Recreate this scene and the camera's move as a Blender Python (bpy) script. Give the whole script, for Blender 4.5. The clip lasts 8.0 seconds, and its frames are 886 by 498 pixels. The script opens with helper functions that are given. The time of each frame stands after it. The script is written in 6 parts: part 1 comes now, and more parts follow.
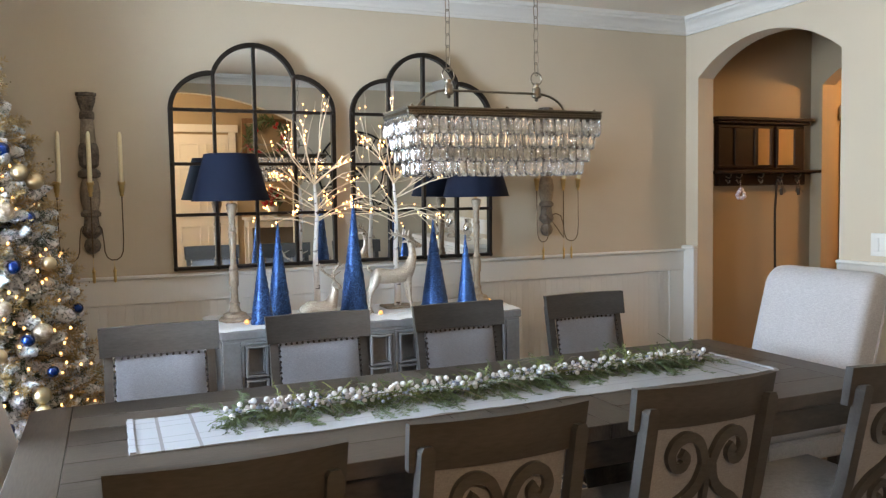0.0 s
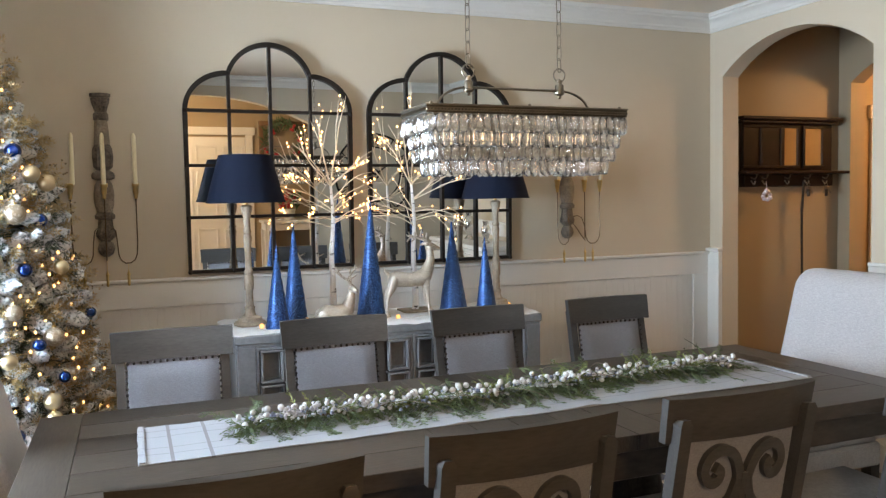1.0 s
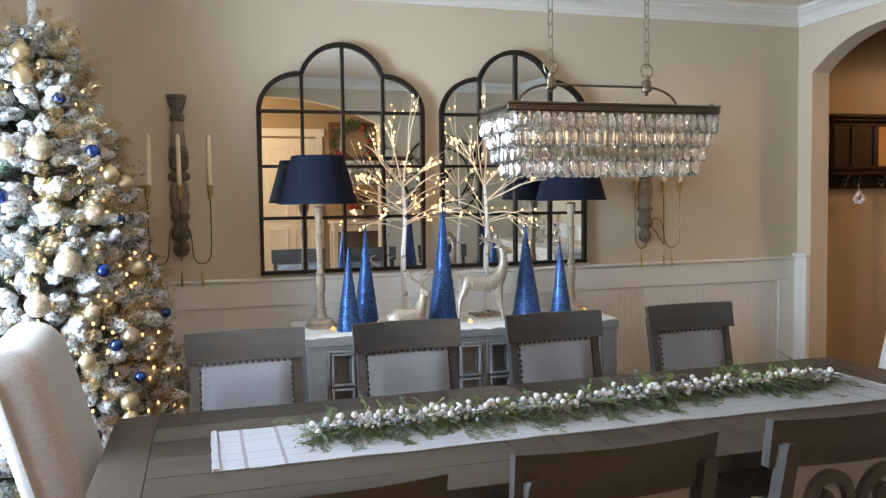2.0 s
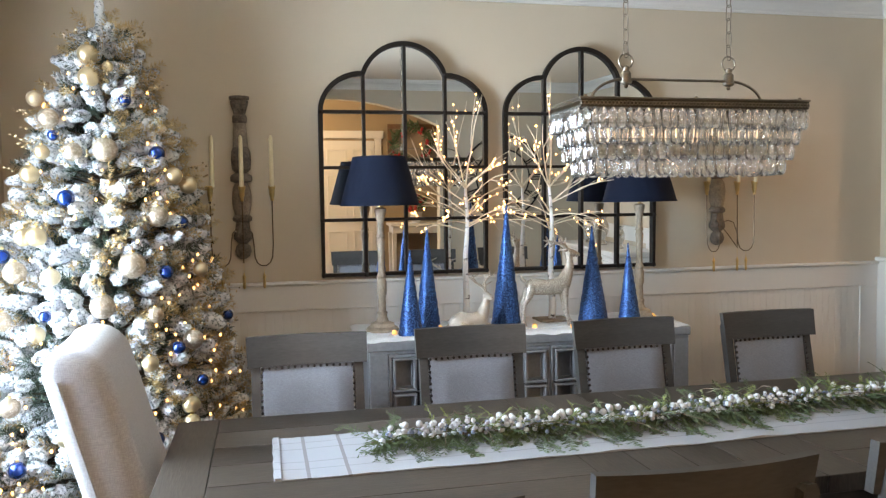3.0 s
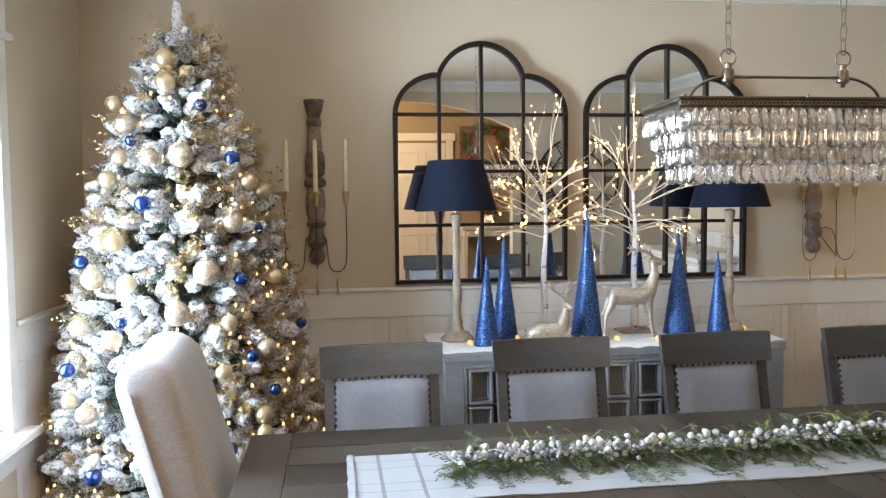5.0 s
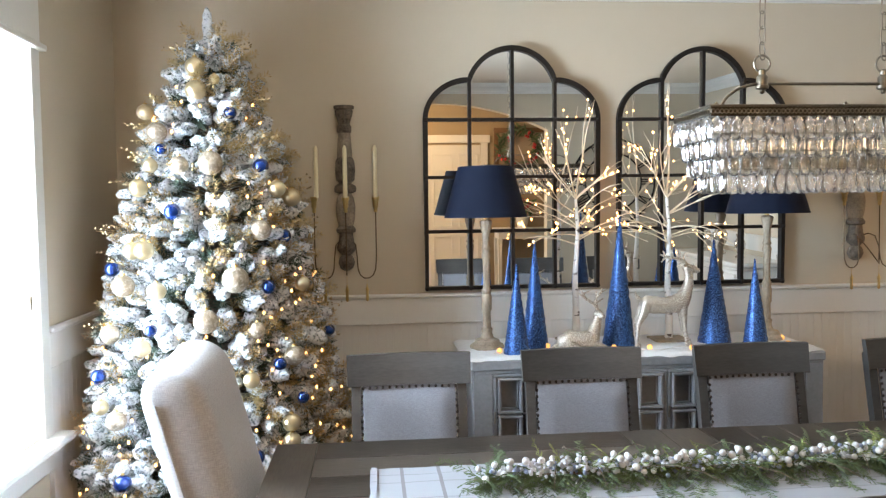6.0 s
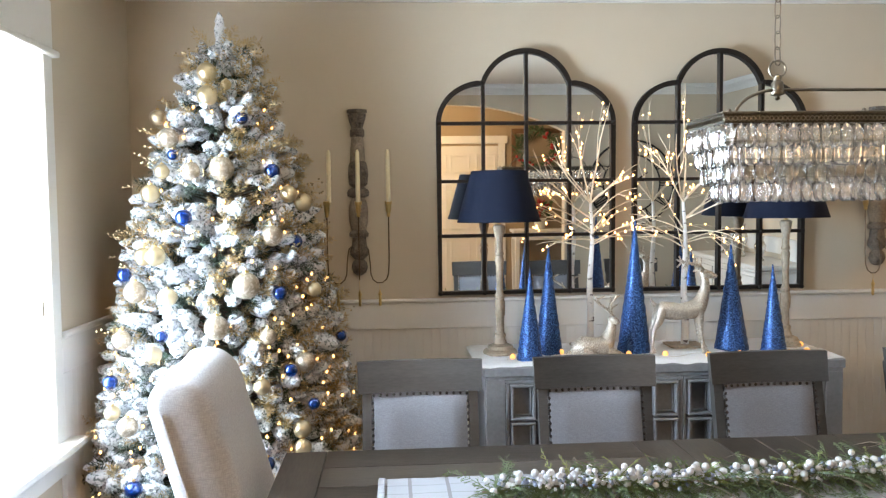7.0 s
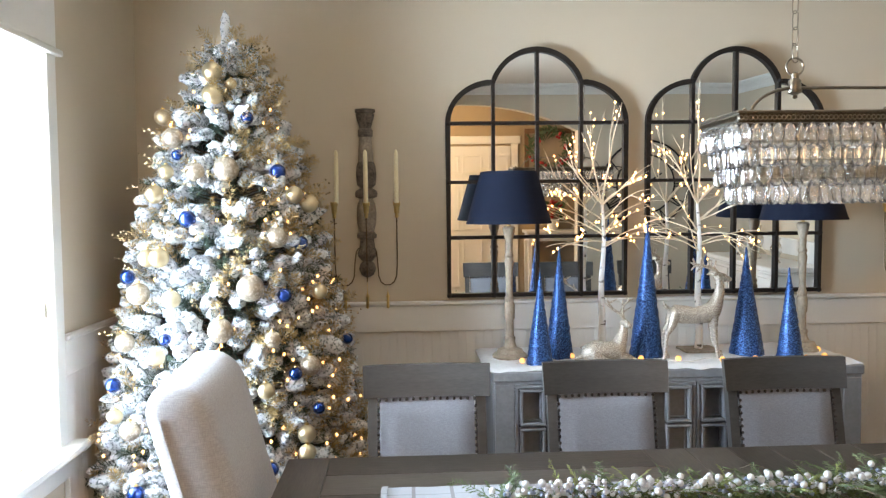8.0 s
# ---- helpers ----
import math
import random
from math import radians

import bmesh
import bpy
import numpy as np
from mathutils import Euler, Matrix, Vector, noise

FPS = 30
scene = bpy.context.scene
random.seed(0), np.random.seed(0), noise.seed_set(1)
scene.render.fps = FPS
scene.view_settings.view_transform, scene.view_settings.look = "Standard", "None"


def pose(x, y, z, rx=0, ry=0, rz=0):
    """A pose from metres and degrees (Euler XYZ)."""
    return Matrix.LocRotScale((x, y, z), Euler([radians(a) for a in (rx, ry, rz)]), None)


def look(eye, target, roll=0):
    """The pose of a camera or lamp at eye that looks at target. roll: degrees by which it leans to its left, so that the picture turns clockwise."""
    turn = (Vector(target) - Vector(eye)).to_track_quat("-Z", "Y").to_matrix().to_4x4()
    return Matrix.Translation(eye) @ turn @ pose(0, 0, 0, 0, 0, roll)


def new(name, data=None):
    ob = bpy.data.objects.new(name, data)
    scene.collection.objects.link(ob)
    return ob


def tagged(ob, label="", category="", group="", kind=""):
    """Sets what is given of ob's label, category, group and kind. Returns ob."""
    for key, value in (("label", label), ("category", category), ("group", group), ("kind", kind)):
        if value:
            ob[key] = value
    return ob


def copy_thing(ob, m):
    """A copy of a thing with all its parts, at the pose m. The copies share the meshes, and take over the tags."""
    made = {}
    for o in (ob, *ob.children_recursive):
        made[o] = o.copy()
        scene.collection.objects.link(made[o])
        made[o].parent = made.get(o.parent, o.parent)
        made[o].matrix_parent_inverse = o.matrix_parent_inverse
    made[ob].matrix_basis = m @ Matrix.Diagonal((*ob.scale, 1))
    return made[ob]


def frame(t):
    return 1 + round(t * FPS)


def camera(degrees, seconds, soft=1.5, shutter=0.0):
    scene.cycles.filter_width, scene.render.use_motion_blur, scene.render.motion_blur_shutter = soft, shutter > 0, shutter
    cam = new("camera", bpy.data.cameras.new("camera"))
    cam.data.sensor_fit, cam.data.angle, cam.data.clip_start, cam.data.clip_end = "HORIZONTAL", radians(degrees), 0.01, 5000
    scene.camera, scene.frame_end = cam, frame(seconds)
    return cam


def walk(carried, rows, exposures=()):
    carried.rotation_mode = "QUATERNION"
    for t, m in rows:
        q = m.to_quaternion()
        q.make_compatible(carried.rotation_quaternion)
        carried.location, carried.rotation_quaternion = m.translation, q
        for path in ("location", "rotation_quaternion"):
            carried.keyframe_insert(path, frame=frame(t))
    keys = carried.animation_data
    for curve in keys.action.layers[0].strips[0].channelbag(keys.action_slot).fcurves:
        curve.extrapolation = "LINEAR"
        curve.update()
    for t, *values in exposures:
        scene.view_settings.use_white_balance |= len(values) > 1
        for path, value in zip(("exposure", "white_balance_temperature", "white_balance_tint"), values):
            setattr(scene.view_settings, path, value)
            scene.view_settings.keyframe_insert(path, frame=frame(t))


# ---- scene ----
cam = camera(58.6, 8.0, soft=1.3)
# time, eye, target, roll
ROWS = [
    (0, (-0.286, -4.224, 1.423), (0.49, -2.386, 1.297), -1.0),
    (0.5, (-0.267, -4.188, 1.422), (0.493, -2.342, 1.299), -1.1),
    (1, (-0.26, -4.14, 1.417), (0.477, -2.284, 1.299), -1.1),
    (1.5, (-0.263, -4.091, 1.418), (0.408, -2.21, 1.302), -1.0),
    (2, (-0.268, -4.038, 1.42), (0.315, -2.128, 1.308), -0.9),
    (3.5, (-0.282, -3.898, 1.418), (0.119, -1.942, 1.314), -0.9),
    (4, (-0.293, -3.86, 1.426), (0.075, -1.897, 1.321), -0.8),
    (5.5, (-0.27, -3.796, 1.447), (-0.047, -1.811, 1.351), -0.8),
    (6, (-0.249, -3.786, 1.465), (-0.067, -1.796, 1.368), -0.8),
    (6.5, (-0.234, -3.78, 1.478), (-0.075, -1.789, 1.382), -0.9),
    (7, (-0.218, -3.764, 1.488), (-0.085, -1.771, 1.39), -0.8),
    (7.5, (-0.198, -3.753, 1.509), (-0.089, -1.759, 1.405), -0.7),
    (8, (-0.192, -3.71, 1.492), (-0.094, -1.715, 1.395), -0.7),
]
walk(cam, [(t, look(eye, target, roll)) for t, eye, target, roll in ROWS],
     exposures=[(0.0, -0.18), (2.0, -0.18), (8.0, 0.03)])

# room: x from the window wall to the arch wall, y from the front wall to the mirror wall at y = 0
XL, XR, YF, YB, ZC = -1.41, 3.262, -4.42, 0.0, 2.570
RAIL = 1.069

# ---- light ----
world = bpy.data.worlds.new("sky")
scene.world = world
world.use_nodes = True
wn = world.node_tree.nodes
sky = wn.new("ShaderNodeTexSky")
sky.sky_type = "NISHITA"
sky.sun_disc = False
sky.sun_elevation, sky.sun_rotation = radians(35), radians(270)
world.node_tree.links.new(sky.outputs[0], wn["Background"].inputs[0])
wn["Background"].inputs[1].default_value = 0.12


def area_lamp(name, eye, target, w, h, power, colour):
    d = bpy.data.lights.new(name, "AREA")
    d.shape, d.size, d.size_y, d.energy, d.color = "RECTANGLE", w, h, power, colour
    ob = new(name, d)
    ob.matrix_world = look(eye, target)
    return ob


def point_lamp(name, at, power, colour, size=0.06):
    d = bpy.data.lights.new(name, "POINT")
    d.energy, d.color, d.shadow_soft_size = power, colour, size
    ob = new(name, d)
    ob.location = at
    return ob


sun = bpy.data.lights.new("sun", "SUN")
sun.energy, sun.angle, sun.color = 2.0, radians(0.6), (1.0, 0.94, 0.85)
sun_ob = new("sun", sun)
sun_ob.matrix_world = look((-6, -3.0, 5), (0, -1.5, 0))
# daylight outside and just inside the shaded window, and the passage's warm lamp
area_lamp("window_daylight", (XL - 0.15, -1.38, 1.37), (3, -1.38, 1.37), 0.80, 1.34, 110, (0.74, 0.86, 1.0))
front_day = area_lamp("window_daylight", (XL + 0.006, -1.49, 1.37), (3, -1.49, 1.37), 0.96, 1.32, 99, (0.62, 0.80, 1.0))
front_day.data.spread = radians(116)
# unseen fill added in the hall to brighten the right side and near chairs
area_lamp("hall_fill", (-2.35, -6.2, 1.7), (3.2, -2.2, 1.5), 1.0, 1.5, 62, (1.0, 0.97, 0.92))
# unseen warm source, added behind the arch to warm the upper room
point_lamp("hall_warm_fill", (-0.05, -5.05, 2.30), 108, (1.0, 0.69, 0.38), 0.12)
point_lamp("passage_lamp_light", (5.3, -0.95, 2.48), 100, (1.0, 0.55, 0.22), 0.1)

# ---- materials ----


def nodes_of(m):
    m.use_nodes = True
    nt = m.node_tree
    return nt, nt.nodes, nt.links, nt.nodes["Principled BSDF"]


def surface(name, colour, rough=0.5, metal=0.0, vary=0.12, scale=6.0, fine=120.0, bump=0.15, stretch=(1, 1, 1), dist=0.002, second=None, spec=0.5, per_piece=0.0):
    """A painted, wooden, metal or woven surface: broad stains, fine grain and a little relief."""
    m = bpy.data.materials.new(name)
    nt, n, l, b = nodes_of(m)
    tc = n.new("ShaderNodeTexCoord")
    mp = n.new("ShaderNodeMapping")
    mp.inputs["Scale"].default_value = stretch
    l.new(tc.outputs["Object"], mp.inputs["Vector"])
    broad = n.new("ShaderNodeTexNoise")
    broad.inputs["Scale"].default_value, broad.inputs["Detail"].default_value = scale, 4
    small = n.new("ShaderNodeTexNoise")
    small.inputs["Scale"].default_value, small.inputs["Detail"].default_value = fine, 3
    for t in (broad, small):
        l.new(mp.outputs[0], t.inputs["Vector"])
    ramp = n.new("ShaderNodeValToRGB")
    ramp.color_ramp.elements[0].position, ramp.color_ramp.elements[1].position = 0.3, 0.72
    lo = [max(0.0, c * (1 - vary)) for c in colour]
    hi = [min(0.95, c * (1 + vary)) for c in (second or colour)]
    ramp.color_ramp.elements[0].color, ramp.color_ramp.elements[1].color = (*lo, 1), (*hi, 1)
    add = n.new("ShaderNodeMath")
    add.operation = "MULTIPLY_ADD"
    add.inputs[1].default_value, add.inputs[2].default_value = 0.45, 0.0
    l.new(small.outputs["Fac"], add.inputs[0])
    mix = n.new("ShaderNodeMath")
    mix.operation = "MULTIPLY_ADD"
    mix.inputs[1].default_value = 0.55
    l.new(broad.outputs["Fac"], mix.inputs[0])
    l.new(add.outputs[0], mix.inputs[2])
    fac = mix.outputs[0]
    if per_piece:
        info = n.new("ShaderNodeObjectInfo")
        pp = n.new("ShaderNodeMath")
        pp.operation = "MULTIPLY_ADD"
        pp.inputs[1].default_value = per_piece
        l.new(info.outputs["Random"], pp.inputs[0])
        sub = n.new("ShaderNodeMath")
        sub.operation = "SUBTRACT"
        sub.inputs[1].default_value = per_piece / 2
        l.new(fac, sub.inputs[0])
        l.new(sub.outputs[0], pp.inputs[2])
        fac = pp.outputs[0]
    l.new(fac, ramp.inputs["Fac"])
    l.new(ramp.outputs["Color"], b.inputs["Base Color"])
    b.inputs["Metallic"].default_value = metal
    b.inputs["Specular IOR Level"].default_value = spec
    rr = n.new("ShaderNodeMapRange")
    rr.inputs["To Min"].default_value, rr.inputs["To Max"].default_value = max(0.02, rough - 0.09), min(1, rough + 0.09)
    l.new(broad.outputs["Fac"], rr.inputs["Value"])
    l.new(rr.outputs[0], b.inputs["Roughness"])
    bp = n.new("ShaderNodeBump")
    bp.inputs["Strength"].default_value, bp.inputs["Distance"].default_value = bump, dist
    l.new(small.outputs["Fac"], bp.inputs["Height"])
    l.new(bp.outputs[0], b.inputs["Normal"])
    return m


def weave(name, colour, dark, scale=420.0, rough=0.95):
    """Linen-like cloth: two crossing thread directions with slubs."""
    m = bpy.data.materials.new(name)
    nt, n, l, b = nodes_of(m)
    tc = n.new("ShaderNodeTexCoord")
    outs = []
    for st in ((1, 1, 0.12), (0.12, 0.12, 1)):
        mp = n.new("ShaderNodeMapping")
        mp.inputs["Scale"].default_value = st
        l.new(tc.outputs["Object"], mp.inputs["Vector"])
        t = n.new("ShaderNodeTexNoise")
        t.inputs["Scale"].default_value, t.inputs["Detail"].default_value = scale, 2
        l.new(mp.outputs[0], t.inputs["Vector"])
        outs.append(t.outputs["Fac"])
    mul = n.new("ShaderNodeMath")
    mul.operation = "MULTIPLY"
    l.new(outs[0], mul.inputs[0])
    l.new(outs[1], mul.inputs[1])
    ramp = n.new("ShaderNodeValToRGB")
    ramp.color_ramp.elements[0].position, ramp.color_ramp.elements[1].position = 0.12, 0.36
    ramp.color_ramp.elements[0].color, ramp.color_ramp.elements[1].color = (*dark, 1), (*colour, 1)
    l.new(mul.outputs[0], ramp.inputs["Fac"])
    l.new(ramp.outputs["Color"], b.inputs["Base Color"])
    b.inputs["Roughness"].default_value = rough
    b.inputs["Specular IOR Level"].default_value = 0.15
    b.inputs["Sheen Weight"].default_value = 0.15
    bp = n.new("ShaderNodeBump")
    bp.inputs["Strength"].default_value, bp.inputs["Distance"].default_value = 0.35, 0.001
    l.new(mul.outputs[0], bp.inputs["Height"])
    l.new(bp.outputs[0], b.inputs["Normal"])
    return m


def glitter(name, colour, flake, metal=0.75, scale=700.0, rough=0.35):
    """Loose glitter: every flake has its own tilt and brightness."""
    m = bpy.data.materials.new(name)
    nt, n, l, b = nodes_of(m)
    tc = n.new("ShaderNodeTexCoord")
    vo = n.new("ShaderNodeTexVoronoi")
    vo.inputs["Scale"].default_value = scale
    l.new(tc.outputs["Object"], vo.inputs["Vector"])
    sep = n.new("ShaderNodeSeparateColor")
    l.new(vo.outputs["Color"], sep.inputs[0])
    ramp = n.new("ShaderNodeValToRGB")
    ramp.color_ramp.elements[0].position, ramp.color_ramp.elements[1].position = 0.45, 0.98
    ramp.color_ramp.elements[0].color, ramp.color_ramp.elements[1].color = (*colour, 1), (*flake, 1)
    l.new(sep.outputs[0], ramp.inputs["Fac"])
    l.new(ramp.outputs["Color"], b.inputs["Base Color"])
    b.inputs["Metallic"].default_value, b.inputs["Roughness"].default_value = metal, rough
    bp = n.new("ShaderNodeBump")
    bp.inputs["Strength"].default_value, bp.inputs["Distance"].default_value = 0.9, 0.0012
    l.new(sep.outputs[1], bp.inputs["Height"])
    l.new(bp.outputs[0], b.inputs["Normal"])
    return m


def plain(name, colour, rough=0.4, metal=0.0, emit=0.0, trans=0.0, ior=1.5, coat=0.0):
    m = bpy.data.materials.new(name)
    nt, n, l, b = nodes_of(m)
    b.inputs["Base Color"].default_value = (*colour, 1)
    b.inputs["Roughness"].default_value, b.inputs["Metallic"].default_value = rough, metal
    b.inputs["Transmission Weight"].default_value, b.inputs["IOR"].default_value = trans, ior
    b.inputs["Coat Weight"].default_value = coat
    if emit:
        b.inputs["Emission Color"].default_value = (*colour, 1)
        b.inputs["Emission Strength"].default_value = emit
    return m


WALL = surface("wall_paint", (0.513, 0.438, 0.333), 0.75, vary=0.025, scale=1.5, fine=260, bump=0.08, spec=0.25)
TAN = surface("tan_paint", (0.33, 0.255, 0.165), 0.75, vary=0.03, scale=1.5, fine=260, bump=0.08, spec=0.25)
WHITE = surface("trim_paint", (0.66, 0.64, 0.60), 0.42, vary=0.025, scale=3, fine=90, bump=0.05)
CEIL = surface("ceiling_paint", (0.78, 0.69, 0.57), 0.9, vary=0.02, scale=2, fine=200, bump=0.12, spec=0.2)
FLOORW = surface("floor_boards", (0.07, 0.045, 0.03), 0.35, vary=0.3, scale=3, fine=60, stretch=(0.25, 3, 1), bump=0.12, per_piece=0.35)
TABLEW = surface("table_wood", (0.037, 0.028, 0.021), 0.40, vary=0.34, scale=5, fine=55, stretch=(0.35, 3.5, 1), bump=0.2, spec=0.3, second=(0.064, 0.052, 0.042), per_piece=0.3)
TABLEX = surface("table_wood_across", (0.037, 0.028, 0.021), 0.40, vary=0.34, scale=5, fine=55, stretch=(3.5, 0.35, 1), bump=0.2, spec=0.3, second=(0.064, 0.052, 0.042), per_piece=0.3)
CHAIRW = surface("chair_wood", (0.045, 0.041, 0.038), 0.40, vary=0.16, scale=5, fine=60, stretch=(0.5, 3, 3), bump=0.06, spec=0.3, second=(0.060, 0.055, 0.051))
GREYW = surface("sideboard_paint", (0.20, 0.198, 0.205), 0.42, vary=0.2, scale=7, fine=70, stretch=(1, 2, 1), bump=0.15)
DARKIN = surface("dark_carcass_tone", (0.035, 0.034, 0.036), 0.5, vary=0.2)
LINEN = weave("grey_linen", (0.208, 0.203, 0.218), (0.152, 0.150, 0.162), scale=600)
OATMEAL = weave("oatmeal_linen", (0.50, 0.478, 0.478), (0.37, 0.352, 0.352), scale=480)
NAIL = plain("bronze_nailhead", (0.035, 0.028, 0.024), 0.35, 0.8)
IRON = surface("black_iron", (0.018, 0.014, 0.012), 0.55, 0.6, vary=0.4, scale=30, fine=200, bump=0.3)
MIRROR = plain("mirror_glass", (0.90, 0.91, 0.90), 0.0, 1.0)
SILVER = surface("aged_silver_metal", (0.24, 0.205, 0.16), 0.34, 0.95, vary=0.3, scale=40, fine=300, bump=0.25)
BRASS = surface("brass", (0.62, 0.43, 0.17), 0.32, 0.95, vary=0.2, scale=40, fine=300, bump=0.15)


# ---- building ----


class Geo:
    """Collects faces for one mesh; m places what is added next."""

    def __init__(self):
        self.v, self.f, self.m = [], [], Matrix()

    def put(self, verts, faces):
        k = len(self.v)
        self.v += [tuple(self.m @ Vector(p)) for p in verts]
        self.f += [tuple(k + i for i in q) for q in faces]
        return self

    def box(self, c, s, b=0.0):
        hx, hy, hz = (d / 2 for d in s)
        b = min(b, 0.49 * min(s))
        if b <= 0:
            vs = [(c[0] + x * hx, c[1] + y * hy, c[2] + z * hz) for x in (-1, 1) for y in (-1, 1) for z in (-1, 1)]
            return self.put(vs, [(0, 1, 3, 2), (4, 6, 7, 5), (0, 4, 5, 1), (2, 3, 7, 6), (0, 2, 6, 4), (1, 5, 7, 3)])
        vs, ix = [], {}
        for x in (-1, 1):
            for y in (-1, 1):
                for z in (-1, 1):
                    for ax in range(3):
                        d = [hx - b, hy - b, hz - b]
                        d[ax] += b
                        ix[x, y, z, ax] = len(vs)
                        vs.append((c[0] + x * d[0], c[1] + y * d[1], c[2] + z * d[2]))
        fs = []
        for ax in range(3):
            u, w = [a for a in range(3) if a != ax]
            for sg in (-1, 1):
                q = []
                for a, e in ((-1, -1), (1, -1), (1, 1), (-1, 1)):
                    k = [0, 0, 0]
                    k[ax], k[u], k[w] = sg, a, e
                    q.append(ix[(*k, ax)])
                fs.append(tuple(q if (sg > 0) == (ax != 1) else q[::-1]))
            for a in (-1, 1):
                for e in (-1, 1):
                    k1, k2 = [0, 0, 0], [0, 0, 0]
                    k1[u] = k2[u] = a
                    k1[w] = k2[w] = e
                    k1[ax], k2[ax] = -1, 1
                    q = (ix[(*k1, u)], ix[(*k2, u)], ix[(*k2, w)], ix[(*k1, w)])
                    fs.append(q)
        for x in (-1, 1):
            for y in (-1, 1):
                for z in (-1, 1):
                    fs.append((ix[x, y, z, 0], ix[x, y, z, 1], ix[x, y, z, 2]))
        return self.put(vs, fs)

    def lathe(self, prof, seg=20, squash=1.0, cap=True):
        """prof: (radius, height) from the bottom up, round z."""
        vs = [(r * math.cos(2 * math.pi * i / seg), squash * r * math.sin(2 * math.pi * i / seg), z) for r, z in prof for i in range(seg)]
        fs = [(j * seg + i, j * seg + (i + 1) % seg, (j + 1) * seg + (i + 1) % seg, (j + 1) * seg + i) for j in range(len(prof) - 1) for i in range(seg)]
        if cap:
            fs += [tuple(range(seg))[::-1], tuple((len(prof) - 1) * seg + i for i in range(seg))]
        return self.put(vs, fs)

    def ball(self, c, r, seg=12, rings=8, stretch=1.0):
        old = self.m
        self.m = old @ Matrix.Translation(c)
        self.lathe([(max(r * math.sin(math.pi * j / rings), r * 0.02), -r * stretch * math.cos(math.pi * j / rings)) for j in range(rings + 1)], seg)
        self.m = old
        return self

    def tube(self, pts, r, seg=8, flat=None, closed=False, up=None):
        """A round or, with flat=(width, depth), a flat bar along pts."""
        pts = [Vector(p) for p in pts]
        n = len(pts)
        rs = r if isinstance(r, (list, tuple)) else [r] * n
        up = Vector(up) if up else None
        prev = None
        vs = []
        for i, p in enumerate(pts):
            a = pts[(i - 1) % n] if closed or i else pts[0]
            b = pts[(i + 1) % n] if closed or i < n - 1 else pts[-1]
            t = (b - a).normalized()
            if up:
                side = t.cross(up).normalized()
            elif prev is None:
                side = t.orthogonal().normalized()
            else:
                side = (prev - t * prev.dot(t)).normalized()
            prev = side
            nrm = side.cross(t).normalized()
            if flat:
                w, d = flat[0] / 2 * rs[i], flat[1] / 2
                vs += [p + side * w + nrm * d, p - side * w + nrm * d, p - side * w - nrm * d, p + side * w - nrm * d]
            else:
                vs += [p + (side * math.cos(2 * math.pi * k / seg) + nrm * math.sin(2 * math.pi * k / seg)) * rs[i] for k in range(seg)]
        s = 4 if flat else seg
        fs = [(j * s + k, j * s + (k + 1) % s, ((j + 1) % n) * s + (k + 1) % s, ((j + 1) % n) * s + k) for j in range(n if closed else n - 1) for k in range(s)]
        if not closed:
            fs += [tuple(range(s))[::-1], tuple((n - 1) * s + k for k in range(s))]
        return self.put(vs, fs)

    def prism(self, poly, lo, hi, axis="z"):
        """A polygon, pushed out between lo and hi along an axis; the polygon gives the two other coordinates in order."""
        def at(p, h):
            return {"x": (h, p[0], p[1]), "y": (p[0], h, p[1]), "z": (p[0], p[1], h)}[axis]
        n = len(poly)
        vs = [at(p, lo) for p in poly] + [at(p, hi) for p in poly]
        fs = [tuple(range(n))[::-1], tuple(range(n, 2 * n))] + [(i, (i + 1) % n, n + (i + 1) % n, n + i) for i in range(n)]
        return self.put(vs, fs)

    def mesh(self, name, mat, smooth=35):
        me = bpy.data.meshes.new(name)
        me.from_pydata(self.v, [], self.f)
        bm = bmesh.new()
        bm.from_mesh(me)
        bmesh.ops.recalc_face_normals(bm, faces=bm.faces)
        bm.to_mesh(me)
        bm.free()
        me.materials.append(mat)
        if smooth:
            me.shade_smooth()
            me.set_sharp_from_angle(angle=radians(smooth))
        return me


def part(name, geo, mat, parent, label="", at=None, smooth=35):
    """One mesh object, under a thing or a part."""
    ob = new(name, geo if isinstance(geo, bpy.types.Mesh) else geo.mesh(name, mat, smooth))
    ob.parent = parent
    if at is not None:
        ob.matrix_basis = at
    return tagged(ob, label)


def thing(name, label, category, group="", at=None, kind=""):
    ob = new(name)
    ob.empty_display_size = 0.1
    if at is not None:
        ob.matrix_basis = at
    return tagged(ob, label, category, group, kind)


def whole(name, geo, mat, label, category, at=None, kind="", group="", smooth=35):
    ob = new(name, geo.mesh(name, mat, smooth))
    if at is not None:
        ob.matrix_basis = at
    return tagged(ob, label, category, group, kind)


def arc(c, rx, ry, a0, a1, n):
    return [(c[0] + rx * math.cos(radians(a0 + (a1 - a0) * i / n)), c[1] + ry * math.sin(radians(a0 + (a1 - a0) * i / n))) for i in range(n + 1)]


# ---- structure ----
T = 0.14
g = Geo().box((1.5, -2.4, -0.04), (9.2, 9.6, 0.08))
floor = whole("floor", g, FLOORW, "dark stained wooden floor under the dining table", "floor", kind="structure")
g = Geo().box((1.5, -2.4, ZC + 0.05), (9.2, 9.6, 0.1))
whole("ceiling", g, CEIL, "plain cream painted ceiling", "ceiling", kind="structure")
g = Geo().box(((XL - 0.4 + 4.54) / 2, YB + T / 2, ZC / 2), (4.54 - XL + 0.4, T, ZC))
